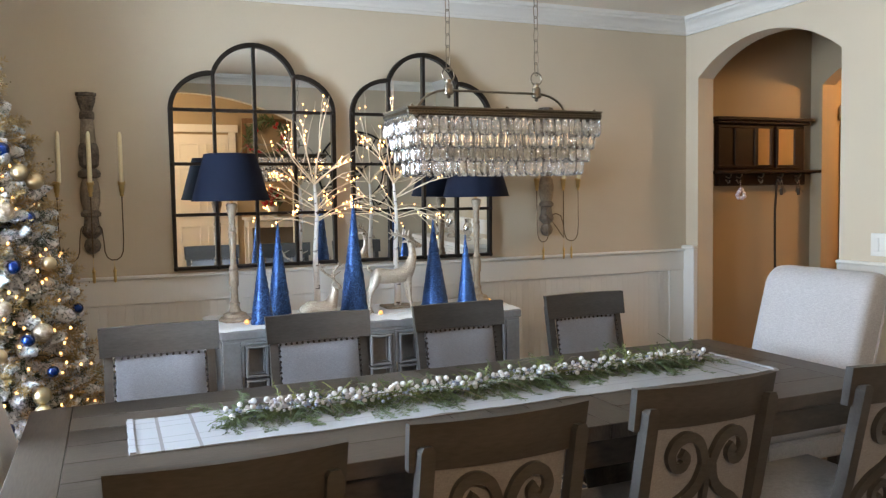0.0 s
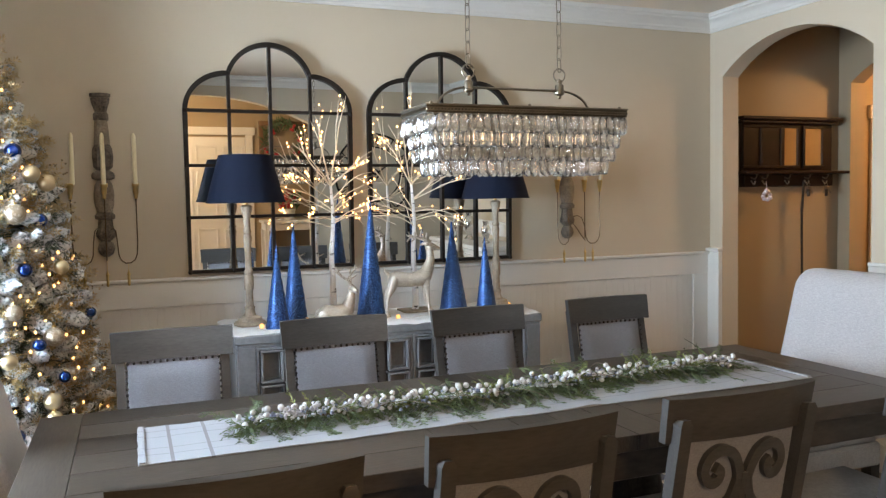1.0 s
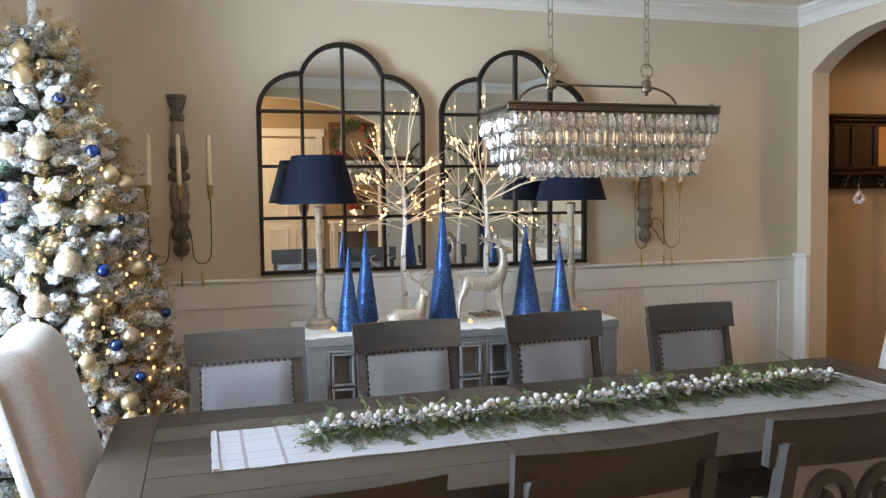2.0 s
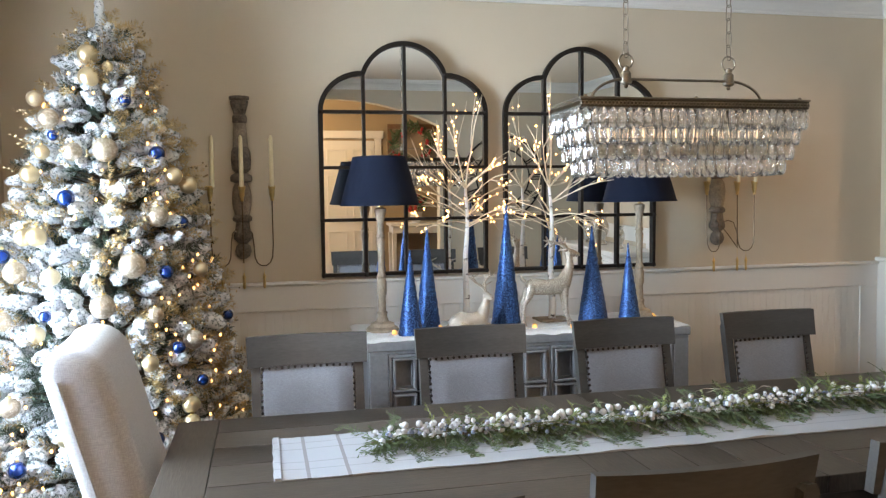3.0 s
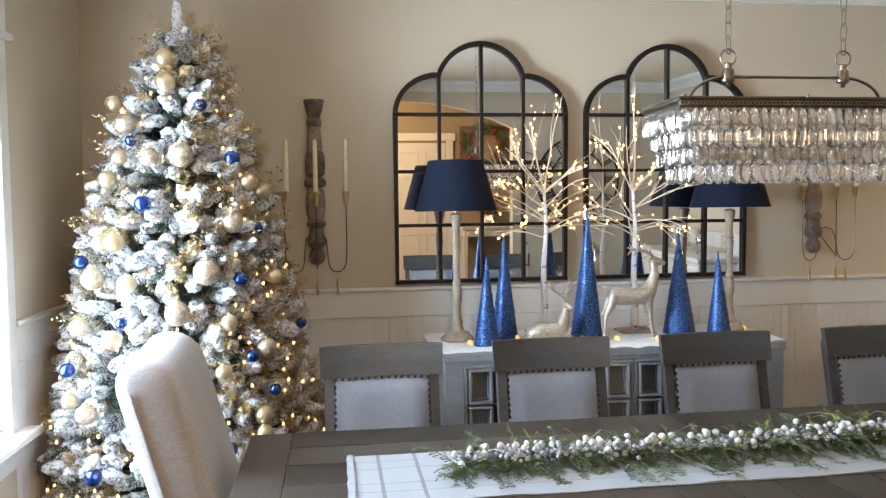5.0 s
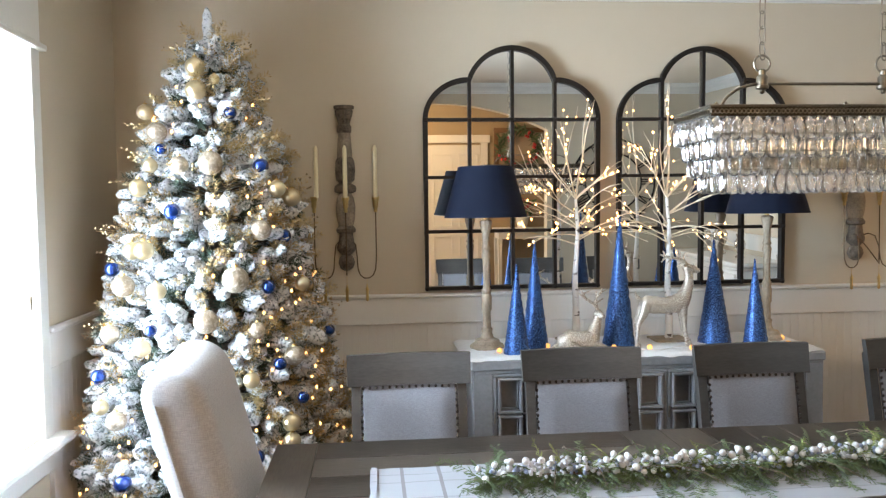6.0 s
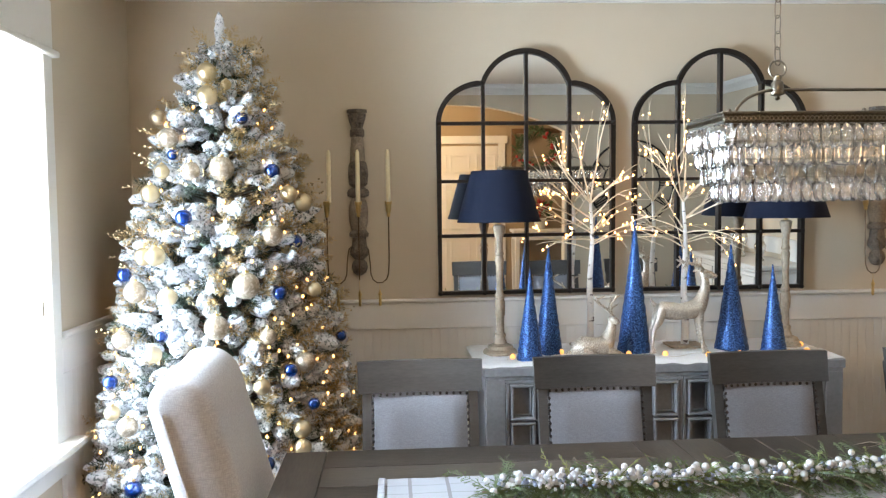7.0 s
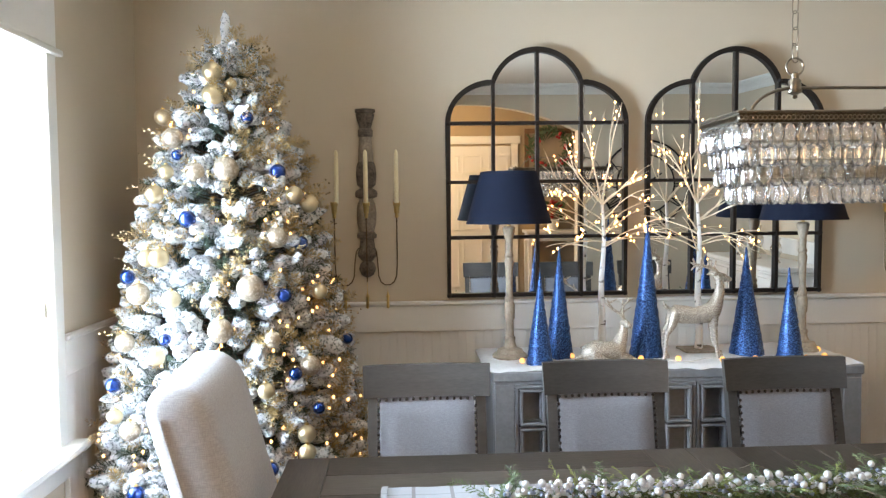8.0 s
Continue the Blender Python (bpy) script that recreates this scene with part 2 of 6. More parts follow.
wall_back = whole("wall_north", g, WALL, "greige painted wall above white wainscot", "wall", kind="structure")


def arch_wall(name, axis, plane, thick, span, opening, spring, rise, mat, label):
    """A wall at a plane of x or y with one arched opening; span and opening run along the other axis."""
    g = Geo()
    lo, hi = sorted((plane, plane + thick))
    a, b = span
    o0, o1 = opening
    for p, q in ((a, o0), (o1, b)):
        if q - p > 0.001:
            g.prism([(p, 0), (q, 0), (q, ZC), (p, ZC)], lo, hi, axis)
    hw = (o1 - o0) / 2
    R = (hw * hw + rise * rise) / (2 * rise)
    half = math.degrees(math.asin(hw / R))
    cv = arc(((o0 + o1) / 2, spring + rise - R), R, R, 90 + half, 90 - half, 24)
    for (p0, z0), (p1, z1) in zip(cv, cv[1:]):
        g.prism([(p0, z0), (p1, z1), (p1, ZC), (p0, ZC)], lo, hi, axis)
    return whole(name, g, mat, label, "wall", kind="structure", smooth=25)


arch_wall("wall_east", "x", XR, 0.125, (YF - T, 0.0), (-1.203, -0.115), 2.175, 0.195, WALL, "greige wall with an arched opening to a passage")
arch_wall("wall_south", "y", YF, -T, (XL - T, XR + 0.17), (-0.75, 1.60), 2.10, 0.27, WALL, "greige wall with a wide arched opening to the hall")
# window wall
W0, W1, WZ0, WZ1 = -2.00, -0.957, 0.69, 2.052
g = Geo()
for y0, y1, z0, z1 in ((YF - T, W0, 0, ZC), (W1, YB + T, 0, ZC), (W0, W1, 0, WZ0), (W0, W1, WZ1, ZC)):
    g.box((XL - T / 2, (y0 + y1) / 2, (z0 + z1) / 2), (T, y1 - y0, z1 - z0))
whole("wall_west", g, WALL, "greige window wall", "wall", kind="structure", smooth=0)
# passage behind the arch, and the hall behind the room
PX = 4.365
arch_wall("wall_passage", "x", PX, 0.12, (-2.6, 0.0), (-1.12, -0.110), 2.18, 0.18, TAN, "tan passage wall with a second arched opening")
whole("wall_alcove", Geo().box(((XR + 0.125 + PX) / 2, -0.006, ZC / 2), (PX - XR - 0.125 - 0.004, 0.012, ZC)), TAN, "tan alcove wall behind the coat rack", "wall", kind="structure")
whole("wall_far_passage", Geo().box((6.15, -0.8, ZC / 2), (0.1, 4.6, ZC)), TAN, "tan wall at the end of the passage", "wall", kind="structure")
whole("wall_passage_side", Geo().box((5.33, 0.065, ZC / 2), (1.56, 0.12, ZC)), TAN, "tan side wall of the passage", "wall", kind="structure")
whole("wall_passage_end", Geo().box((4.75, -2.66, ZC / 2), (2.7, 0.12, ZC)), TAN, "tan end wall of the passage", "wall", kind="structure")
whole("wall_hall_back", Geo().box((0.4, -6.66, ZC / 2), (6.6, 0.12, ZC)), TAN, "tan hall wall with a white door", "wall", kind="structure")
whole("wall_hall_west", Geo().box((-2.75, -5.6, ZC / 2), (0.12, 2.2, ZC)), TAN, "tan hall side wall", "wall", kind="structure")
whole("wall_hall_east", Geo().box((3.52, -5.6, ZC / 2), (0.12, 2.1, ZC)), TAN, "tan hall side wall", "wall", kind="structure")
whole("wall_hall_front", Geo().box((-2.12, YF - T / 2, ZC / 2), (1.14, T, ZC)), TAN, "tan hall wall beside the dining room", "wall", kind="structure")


def crown(name, p0, p1, inward):
    """Cove moulding along a wall top, from p0 to p1; inward: unit vector into the room."""
    prof = [(0.0, 0.0), (0.012, 0.0), (0.016, 0.012), (0.022, 0.016), (0.026, 0.028), (0.045, 0.05), (0.07, 0.066), (0.074, 0.078), (0.084, 0.082), (0.088, 0.103), (0.0, 0.103)]
    g = Geo()
    n = len(prof)
    vs = []
    for p in (p0, p1):
        vs += [(p[0] + inward[0] * a, p[1] + inward[1] * a, ZC - 0.1035 + h) for a, h in prof]
    g.put(vs, [(i, (i + 1) % n, n + (i + 1) % n, n + i) for i in range(n)] + [tuple(range(n)), tuple(range(n, 2 * n))])
    return whole(name, g, WHITE, "white stepped crown moulding", "moulding", kind="structure", smooth=0)


crown("trim_crown_north", (XL, YB), (XR, YB), (0, -1))
crown("trim_crown_east", (XR, YB), (XR, YF), (-1, 0))
crown("trim_crown_west", (XL, YB), (XL, YF), (1, 0))
crown("trim_crown_south", (XL, YF), (XR, YF), (0, 1))


def wainscot(name, axis, plane, inward, a, b, stiles):
    """Cap, rail board, beadboard planks, stiles and baseboard along a wall; returns the thing."""
    th = thing(name, "white painted wainscot with rail cap and beadboard", "wainscot", kind="structure")

    def bx(lo, hi, d0, d1, z0, z1, bev=0.002):
        c = plane + inward * (d0 + d1) / 2
        if axis == "y":
            return Geo().box(((lo + hi) / 2, c, (z0 + z1) / 2), (hi - lo, d1 - d0, z1 - z0), bev)
        return Geo().box((c, (lo + hi) / 2, (z0 + z1) / 2), (d1 - d0, hi - lo, z1 - z0), bev)
    part("cap", bx(a, b, 0.0005, 0.034, RAIL - 0.02, RAIL, 0.006), WHITE, th)
    part("rail", bx(a, b, 0.0005, 0.02, 0.925, RAIL - 0.0205), WHITE, th)
    part("baseboard", bx(a, b, 0.0005, 0.022, 0.0, 0.15, 0.004), WHITE, th)
    edges = sorted(stiles)
    for s0, s1 in edges:
        part("stile", bx(s0, s1, 0.0005, 0.0195, 0.1505, 0.9245), WHITE, th)
    return th, bx


ws_n, bx_n = wainscot("wainscot_north", "y", YB, -1, XL + 0.001, XR - 0.001, [(XL + 0.03, XL + 0.12), (3.113, XR - 0.036)])
ws_e, bx_e = wainscot("wainscot_east", "x", XR, -1, YF + 0.04, -1.204, [(-1.32, -1.205), (-2.9, -2.78), (-4.36, -4.26)])
ws_w, bx_w = wainscot("wainscot_west", "x", XL, 1, -0.884, -0.036, [(-0.884, -0.83)])
# pilaster between the back corner and the arch
pil = thing("trim_pilaster", "white pilaster with a small cap beside the arch", "trim", kind="structure")
part("shaft", Geo().box((XR - 0.017, -0.0585, 0.5335), (0.034, 0.115, 1.067), 0.003), WHITE, pil)
part("cap", Geo().box((XR - 0.021, -0.0605, 1.079), (0.042, 0.121, 0.022), 0.005), WHITE, pil)


# ---- window ----
win = thing("window_1", "white cased window with a glowing closed roller shade", "window", kind="structure")
yc, zc = (W0 + W1) / 2, (WZ0 + WZ1) / 2
for y0, y1 in ((W1, W1 + 0.07), (W0 - 0.07, W0)):
    part("casing", Geo().box((XL + 0.011, (y0 + y1) / 2, (WZ0 + WZ1) / 2 - 0.02), (0.022, y1 - y0, WZ1 - WZ0 + 0.03), 0.003), WHITE, win)
part("head_casing", Geo().box((XL + 0.013, yc, WZ1 + 0.092), (0.026, W1 - W0 + 0.14, 0.184), 0.003), WHITE, win)
part("head_cap", Geo().box((XL + 0.022, yc, WZ1 + 0.0), (0.044, W1 - W0 + 0.17, 0.022), 0.004), WHITE, win)
part("window_sill", Geo().box((XL + 0.01, yc, WZ0 - 0.018), (0.14, W1 - W0 + 0.25, 0.03), 0.006), WHITE, win)
part("apron", Geo().box((XL + 0.01, yc, WZ0 - 0.082), (0.02, W1 - W0 + 0.2, 0.095), 0.003), WHITE, win)
SHADE = bpy.data.materials.new("roller_shade_cloth")
nt, n, l, b = nodes_of(SHADE)
tr = n.new("ShaderNodeBsdfTranslucent")
tr.inputs[0].default_value = (0.93, 0.93, 0.92, 1)
b.inputs["Base Color"].default_value = (0.85, 0.85, 0.84, 1)
b.inputs["Roughness"].default_value = 0.9
mx = n.new("ShaderNodeMixShader")
mx.inputs[0].default_value = 0.75
l.new(b.outputs[0], mx.inputs[1])
l.new(tr.outputs[0], mx.inputs[2])
l.new(mx.outputs[0], n["Material Output"].inputs[0])
sh = Geo()
ny = 40
vs = [(XL - 0.012 + 0.003 * math.sin(i * 0.9) * (k == 0), W0 + (W1 - W0) * i / ny, WZ0 + 0.03 + (WZ1 - WZ0 - 0.032) * k) for i in range(ny + 1) for k in (0, 1)]
sh.put(vs, [(2 * i, 2 * i + 2, 2 * i + 3, 2 * i + 1) for i in range(ny)])
part("shade", sh, SHADE, win, "white translucent roller shade, lit from behind")
part("hem_bar", Geo().box((XL - 0.006, yc, WZ0 + 0.022), (0.014, W1 - W0 - 0.02, 0.02), 0.004), WHITE, win)
part("mullion", Geo().box((XL - 0.10, yc, zc), (0.03, 0.06, WZ1 - WZ0), 0.003), WHITE, win)
part("latch", Geo().box((XL + 0.002, W1 - 0.045, 1.17), (0.02, 0.012, 0.05), 0.003), SILVER, win)

# ---- dining table ----
TX0, TX1, TY0, TY1, TZ = -0.545, 2.235, -2.325, -1.375, 0.76
table = thing("dining_table", "long weathered brown wooden trestle dining table with leaves", "table")
top = part("tabletop", Geo().box(((TX0 + TX1) / 2, (TY0 + TY1) / 2, TZ - 0.03), (TX1 - TX0 - 0.03, TY1 - TY0 - 0.03, 0.02), 0.003), TABLEW, table)


def board(x0, x1, y0, y1, mat):
    part("board", Geo().box(((x0 + x1) / 2, (y0 + y1) / 2, TZ - 0.0225), (x1 - x0 - 0.0012, y1 - y0 - 0.0012, 0.045), 0.0016), mat, top)


board(TX0, TX0 + 0.125, TY0, TY1, TABLEX)
board(TX1 - 0.125, TX1, TY0, TY1, TABLEX)
for x0, x1 in ((TX0 + 0.125, 0.52), (1.17, TX1 - 0.125)):
    for k in range(6):
        w = (TY1 - TY0) / 6
        board(x0, x1, TY0 + k * w, TY0 + (k + 1) * w, TABLEW)
for k in range(5):
    board(0.52 + 0.13 * k, 0.65 + 0.13 * k, TY0, TY1, TABLEX)
for y in (TY0 + 0.06, TY1 - 0.06):
    part("apron", Geo().box((0.845, y, 0.665), (2.5, 0.03, 0.095), 0.004), TABLEW, table)
for x in (TX0 + 0.14, TX1 - 0.14):
    part("apron", Geo().box((x, -1.85, 0.665), (0.03, 0.8, 0.095), 0.004), TABLEX, table)
for x in (0.2, 1.49):
    prof = [(0.055, 0.10), (0.075, 0.13), (0.06, 0.17), (0.085, 0.24), (0.10, 0.33), (0.085, 0.42), (0.05, 0.47), (0.07, 0.5), (0.075, 0.56), (0.06, 0.62)]
    for y in (-2.03, -1.67):
        g = Geo()
        g.m = Matrix.Translation((x, y, 0))
        part("pedestal", g.lathe(prof, 18), TABLEW, table)
    g = Geo().tube([(x, -2.27, 0.05), (x, -2.15, 0.09), (x, -1.85, 0.11), (x, -1.55, 0.09), (x, -1.43, 0.05)], 1.0, flat=(0.1, 0.08), up=(0, 0, 1))
    part("foot", g, TABLEW, table)
part("stretcher", Geo().box((0.845, -1.85, 0.2), (1.2, 0.07, 0.07), 0.006), TABLEW, table)

# ---- dining chairs ----


def smooth_line(ctrl, n=6):
    """A smooth curve through the given points."""
    ctrl = [Vector(q) for q in ctrl]
    out = []
    for i in range(len(ctrl) - 1):
        p0, p1, p2, p3 = ctrl[max(i - 1, 0)], ctrl[i], ctrl[i + 1], ctrl[min(i + 2, len(ctrl) - 1)]
        for k in range(n):
            u = k / n
            out.append(0.5 * (2 * p1 + (p2 - p0) * u + (2 * p0 - 5 * p1 + 4 * p2 - p3) * u * u + (3 * p1 - p0 - 3 * p2 + p3) * u ** 3))
    return out + [ctrl[-1]]


def dining_chair(at):
    th = thing("dining_chair", "grey-brown wooden dining chair with a grey linen back and nailheads", "chair", "chairs along the table", at)
    lean = math.tan(radians(11))

    def back(x, z, d=0.0):
        """A point of the leaning back plane; d is its depth towards the rear."""
        return (x, 0.205 + (z - 0.47) * lean + d + 0.026 * (1 - (x / 0.24) ** 2), z)
    # curved top rail
    g = Geo()
    n = 14
    vs, fs = [], []
    for i in range(n + 1):
        x = -0.242 + 0.484 * i / n
        for z, d in ((0.818, -0.012), (0.925, -0.012), (0.925, 0.012), (0.818, 0.012)):
            vs.append(back(x * (1.0 if z > 0.9 else 0.985), z, d))
    for i in range(n):
        for k in range(4):
            fs.append((4 * i + k, 4 * i + (k + 1) % 4, 4 * i + 4 + (k + 1) % 4, 4 * i + 4 + k))
    fs += [(0, 1, 2, 3), (4 * n + 3, 4 * n + 2, 4 * n + 1, 4 * n)]
    part("top_rail", g.put(vs, fs), CHAIRW, th)
    for s in (-1, 1):
        x = s * 0.206
        pts = [(x, 0.26, 0.0), (x, 0.22, 0.25), (x, 0.213, 0.46), back(x, 0.6, 0.018), back(x, 0.84, 0.022), back(x, 0.868, 0.022), back(x, 0.877, 0.019)]
        part("back_post", Geo().tube(pts, [1, 1, 1, 1, 1, 1, 0.6], flat=(0.036, 0.034), up=(0, 1, 0.1)), CHAIRW, th)
        part("front_leg", Geo().tube([(s * 0.205, -0.2, 0.0), (s * 0.205, -0.2, 0.42)], [0.6, 1.0], flat=(0.045, 0.045), up=(0, 1, 0)), CHAIRW, th)
    part("cross_rail", Geo().tube([back(x, 0.482, 0.0) for x in (-0.19, -0.1, 0, 0.1, 0.19)], 1.0, flat=(0.02, 0.035), up=(0, 1, 0)), CHAIRW, th)
    # padded back panel
    g = Geo()
    nx, nz = 10, 10
    vs, fs = [], []
    for face, sg in ((0, -1), (1, 1)):
        for i in range(nx + 1):
            for k in range(nz + 1):
                u, w = i / nx * 2 - 1, k / nz * 2 - 1
                puff = 0.02 * (1 - abs(u) ** 6) * (1 - abs(w) ** 6) if sg < 0 else 0.002
                vs.append(back(u * 0.180, 0.657 + w * 0.161, sg * (0.004 + puff)))
    for face in (0, 1):
        o = face * (nx + 1) * (nz + 1)
        for i in range(nx):
            for k in range(nz):
                fs.append((o + i * (nz + 1) + k, o + (i + 1) * (nz + 1) + k, o + (i + 1) * (nz + 1) + k + 1, o + i * (nz + 1) + k + 1))
    pad = part("back_pad", g.put(vs, fs), LINEN, th, "grey linen back panel", smooth=60)
    # nailheads
    nail = Geo().ball((0, 0, 0), 0.0062, 8, 4).mesh("nailhead", NAIL)
    spots = [back(-0.180 + 0.360 * i / 14, 0.811, -0.013) for i in range(15)]
    spots += [back(s * 0.184, 0.808 - i * 0.0215, -0.014) for i in range(1, 15) for s in (-1, 1)]
    for p in spots:
        part("nailhead", nail, NAIL, pad, at=Matrix.Translation(p))
    # seat and frame
    part("seat", Geo().box((0, -0.01, 0.455), (0.45, 0.43, 0.075), 0.028), LINEN, th, "grey linen seat cushion", smooth=70)
    part("seat_frame", Geo().box((0, -0.005, 0.4), (0.44, 0.42, 0.05), 0.004), CHAIRW, th)
    for s in (-1, 1):
        part("stretcher", Geo().box((s * 0.205, 0.01, 0.14), (0.02, 0.42, 0.03), 0.003), CHAIRW, th)
    # carved fretwork on the rear of the back: ram's-horn scrolls over an ogee and two small curls
    for s in (-1, 1):
        for nm, d, w, ctrl in (
                ("fretwork_scroll", 0.016, 0.026, ((0.012, 0.690), (0.018, 0.735), (0.042, 0.778), (0.080, 0.793), (0.113, 0.778), (0.126, 0.745), (0.112, 0.716), (0.087, 0.715), (0.077, 0.736), (0.092, 0.750))),
                ("fretwork_stem", 0.0165, 0.028, ((0.012, 0.715), (0.028, 0.665), (0.062, 0.630), (0.112, 0.600), (0.148, 0.560), (0.158, 0.520), (0.150, 0.488))),
                ("fretwork_curl", 0.0155, 0.020, ((0.012, 0.490), (0.022, 0.545), (0.048, 0.578), (0.080, 0.572), (0.092, 0.545), (0.074, 0.526), (0.056, 0.542)))):
            part(nm, Geo().tube([back(s * x, z, d) for x, z in smooth_line(ctrl)], 1.0, flat=(w, 0.016), up=(0, 1, 0)), CHAIRW, th)
    part("fretwork_bar", Geo().tube([back(0, 0.49, 0.017), back(0, 0.73, 0.017)], 1.0, flat=(0.018, 0.016), up=(0, 1, 0)), CHAIRW, th)
    return th


CHAIR_SIZE = Matrix.Diagonal((0.925, 1.0, 1.027, 1.0))
first = dining_chair(pose(-0.12, -1.245, 0) @ CHAIR_SIZE)
for x, y, r in ((0.511, -1.25, -0.5), (1.164, -1.255, 0.6), (1.85, -1.235, 0.8), (-0.093, -2.437, 180), (0.500, -2.382, 180.5), (1.108, -2.352, 180), (1.765, -2.407, 181)):
    copy_thing(first, pose(x, y, 0, 0, 0, r))


def host_chair(at):
    """Fully upholstered chair facing local +x; the origin lies below the middle of the seat."""
    th = thing("upholstered_chair", "tall oatmeal linen upholstered host chair at the table's end", "chair", "host chairs at the table ends", at)
    lean = math.tan(radians(15))
    hw, hd = 0.30, 0.085
    g = Geo()
    nz = 14
    # rounded slab swept up the leaning back
    vs, fs = [], []
    zs = [0.40 + 0.575 * k / 6 for k in range(7)] + [0.975 + 0.085 * math.sin(math.pi / 2 * k / 8) for k in range(1, 9)]
    ring = []
    r = 0.042
    for cx, cy, a0 in ((hd - r, hw - r, 0), (-hd + r, hw - r, 90), (-hd + r, -hw + r, 180), (hd - r, -hw + r, 270)):
        for i in range(5):
            ring.append((cx + r * math.cos(radians(a0 + i * 22.5)), cy + r * math.sin(radians(a0 + i * 22.5))))
    m = len(ring)
    for k, z in enumerate(zs):
        up = (z - 0.975) / 0.085
        f = math.sqrt(max(0.0, 1 - max(0, up) ** 2)) if up > 0 else 1.0
        f = 0.22 + 0.78 * f
        x0 = -0.235 - (z - 0.45) * lean
        for x, y in ring:
            vs.append((x0 + x * f, (y / hw) * (hw - 0.045 * (1 - f)) , z + (0.012 * (1 - (y / hw) ** 2) if k == nz else 0)))
    # extra rings give the top its rounding
    for k in range(nz):
        for i in range(m):
            fs.append((k * m + i, k * m + (i + 1) % m, (k + 1) * m + (i + 1) % m, (k + 1) * m + i))
    fs += [tuple(range(m)), tuple(nz * m + i for i in range(m))]
    part("backrest", g.put(vs, fs), OATMEAL, th, "tall padded linen back", smooth=60)
    for s in (-1, 1):
        pts = [(-0.235 - (z - 0.45) * lean - 0.045, s * (hw + 0.001), z) for z in (0.42, 0.6, 0.8, 0.95, 0.985)]
        part("piping", Geo().tube(pts, 0.004, 6), OATMEAL, th)
    part("seat", Geo().box((0.03, 0, 0.44), (0.50, 2 * hw - 0.02, 0.14), 0.035), OATMEAL, th, "padded linen seat", smooth=70)
    part("seat_skirt", Geo().box((0.02, 0, 0.325), (0.46, 2 * hw - 0.04, 0.10), 0.012), OATMEAL, th)
    for x in (-0.19, 0.22):
        for y in (-hw + 0.06, hw - 0.06):
            part("leg", Geo().tube([(x, y, 0), (x, y, 0.285)], [0.55, 1.0], flat=(0.05, 0.05), up=(0, 1, 0)), CHAIRW, th)
    return th


host = host_chair(pose(-0.395, -1.44, 0, 0, 0, 4))
copy_thing(host, pose(2.44, -1.50, 0, 0, 0, 180))

# ---- sideboard ----
SX0, SX1, SY0, SZ = 0.166, 1.688, -0.570, 0.837
sb = thing("sideboard", "grey painted wooden sideboard with panelled fretwork doors", "sideboard")
# one near-black block shows through the scrolls and the panel gaps
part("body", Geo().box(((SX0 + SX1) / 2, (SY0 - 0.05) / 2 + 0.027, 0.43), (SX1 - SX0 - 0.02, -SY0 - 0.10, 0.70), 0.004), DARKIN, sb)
part("top", Geo().box(((SX0 + SX1) / 2, (SY0 - 0.05) / 2, SZ - 0.02), (SX1 - SX0 + 0.02, -SY0 - 0.04, 0.04), 0.005), GREYW, sb)
part("plinth", Geo().box(((SX0 + SX1) / 2, (SY0 - 0.05) / 2, 0.05), (SX1 - SX0, -SY0 - 0.06, 0.10), 0.005), GREYW, sb)
part("frieze", Geo().box(((SX0 + SX1) / 2, SY0 + 0.014, 0.791), (SX1 - SX0, 0.025, 0.014), 0.002), GREYW, sb)
part("bottom_rail", Geo().box(((SX0 + SX1) / 2, SY0 + 0.014, 0.125), (SX1 - SX0, 0.025, 0.05), 0.002), GREYW, sb)
for x0, x1 in ((SX0, 0.245), (1.612, SX1)):
    part("stile", Geo().box(((x0 + x1) / 2, SY0 + 0.014, 0.467), (x1 - x0, 0.026, 0.634), 0.002), GREYW, sb)
for x in (SX0 + 0.004, SX1 - 0.004):
    part("side", Geo().box((x, SY0 / 2 - 0.01, 0.436), (0.014, -SY0 - 0.08, 0.70), 0.002), GREYW, sb)


def picture_frame(x0, x1, z0, z1, y, w, d):
    g = Geo()
    for a0, a1, b0, b1 in ((x0, x1, z1 - w, z1), (x0, x1, z0, z0 + w), (x0, x0 + w, z0 + w, z1 - w), (x1 - w, x1, z0 + w, z1 - w)):
        g.box(((a0 + a1) / 2, y, (b0 + b1) / 2), (a1 - a0, d, b1 - b0), 0.003)
    return g


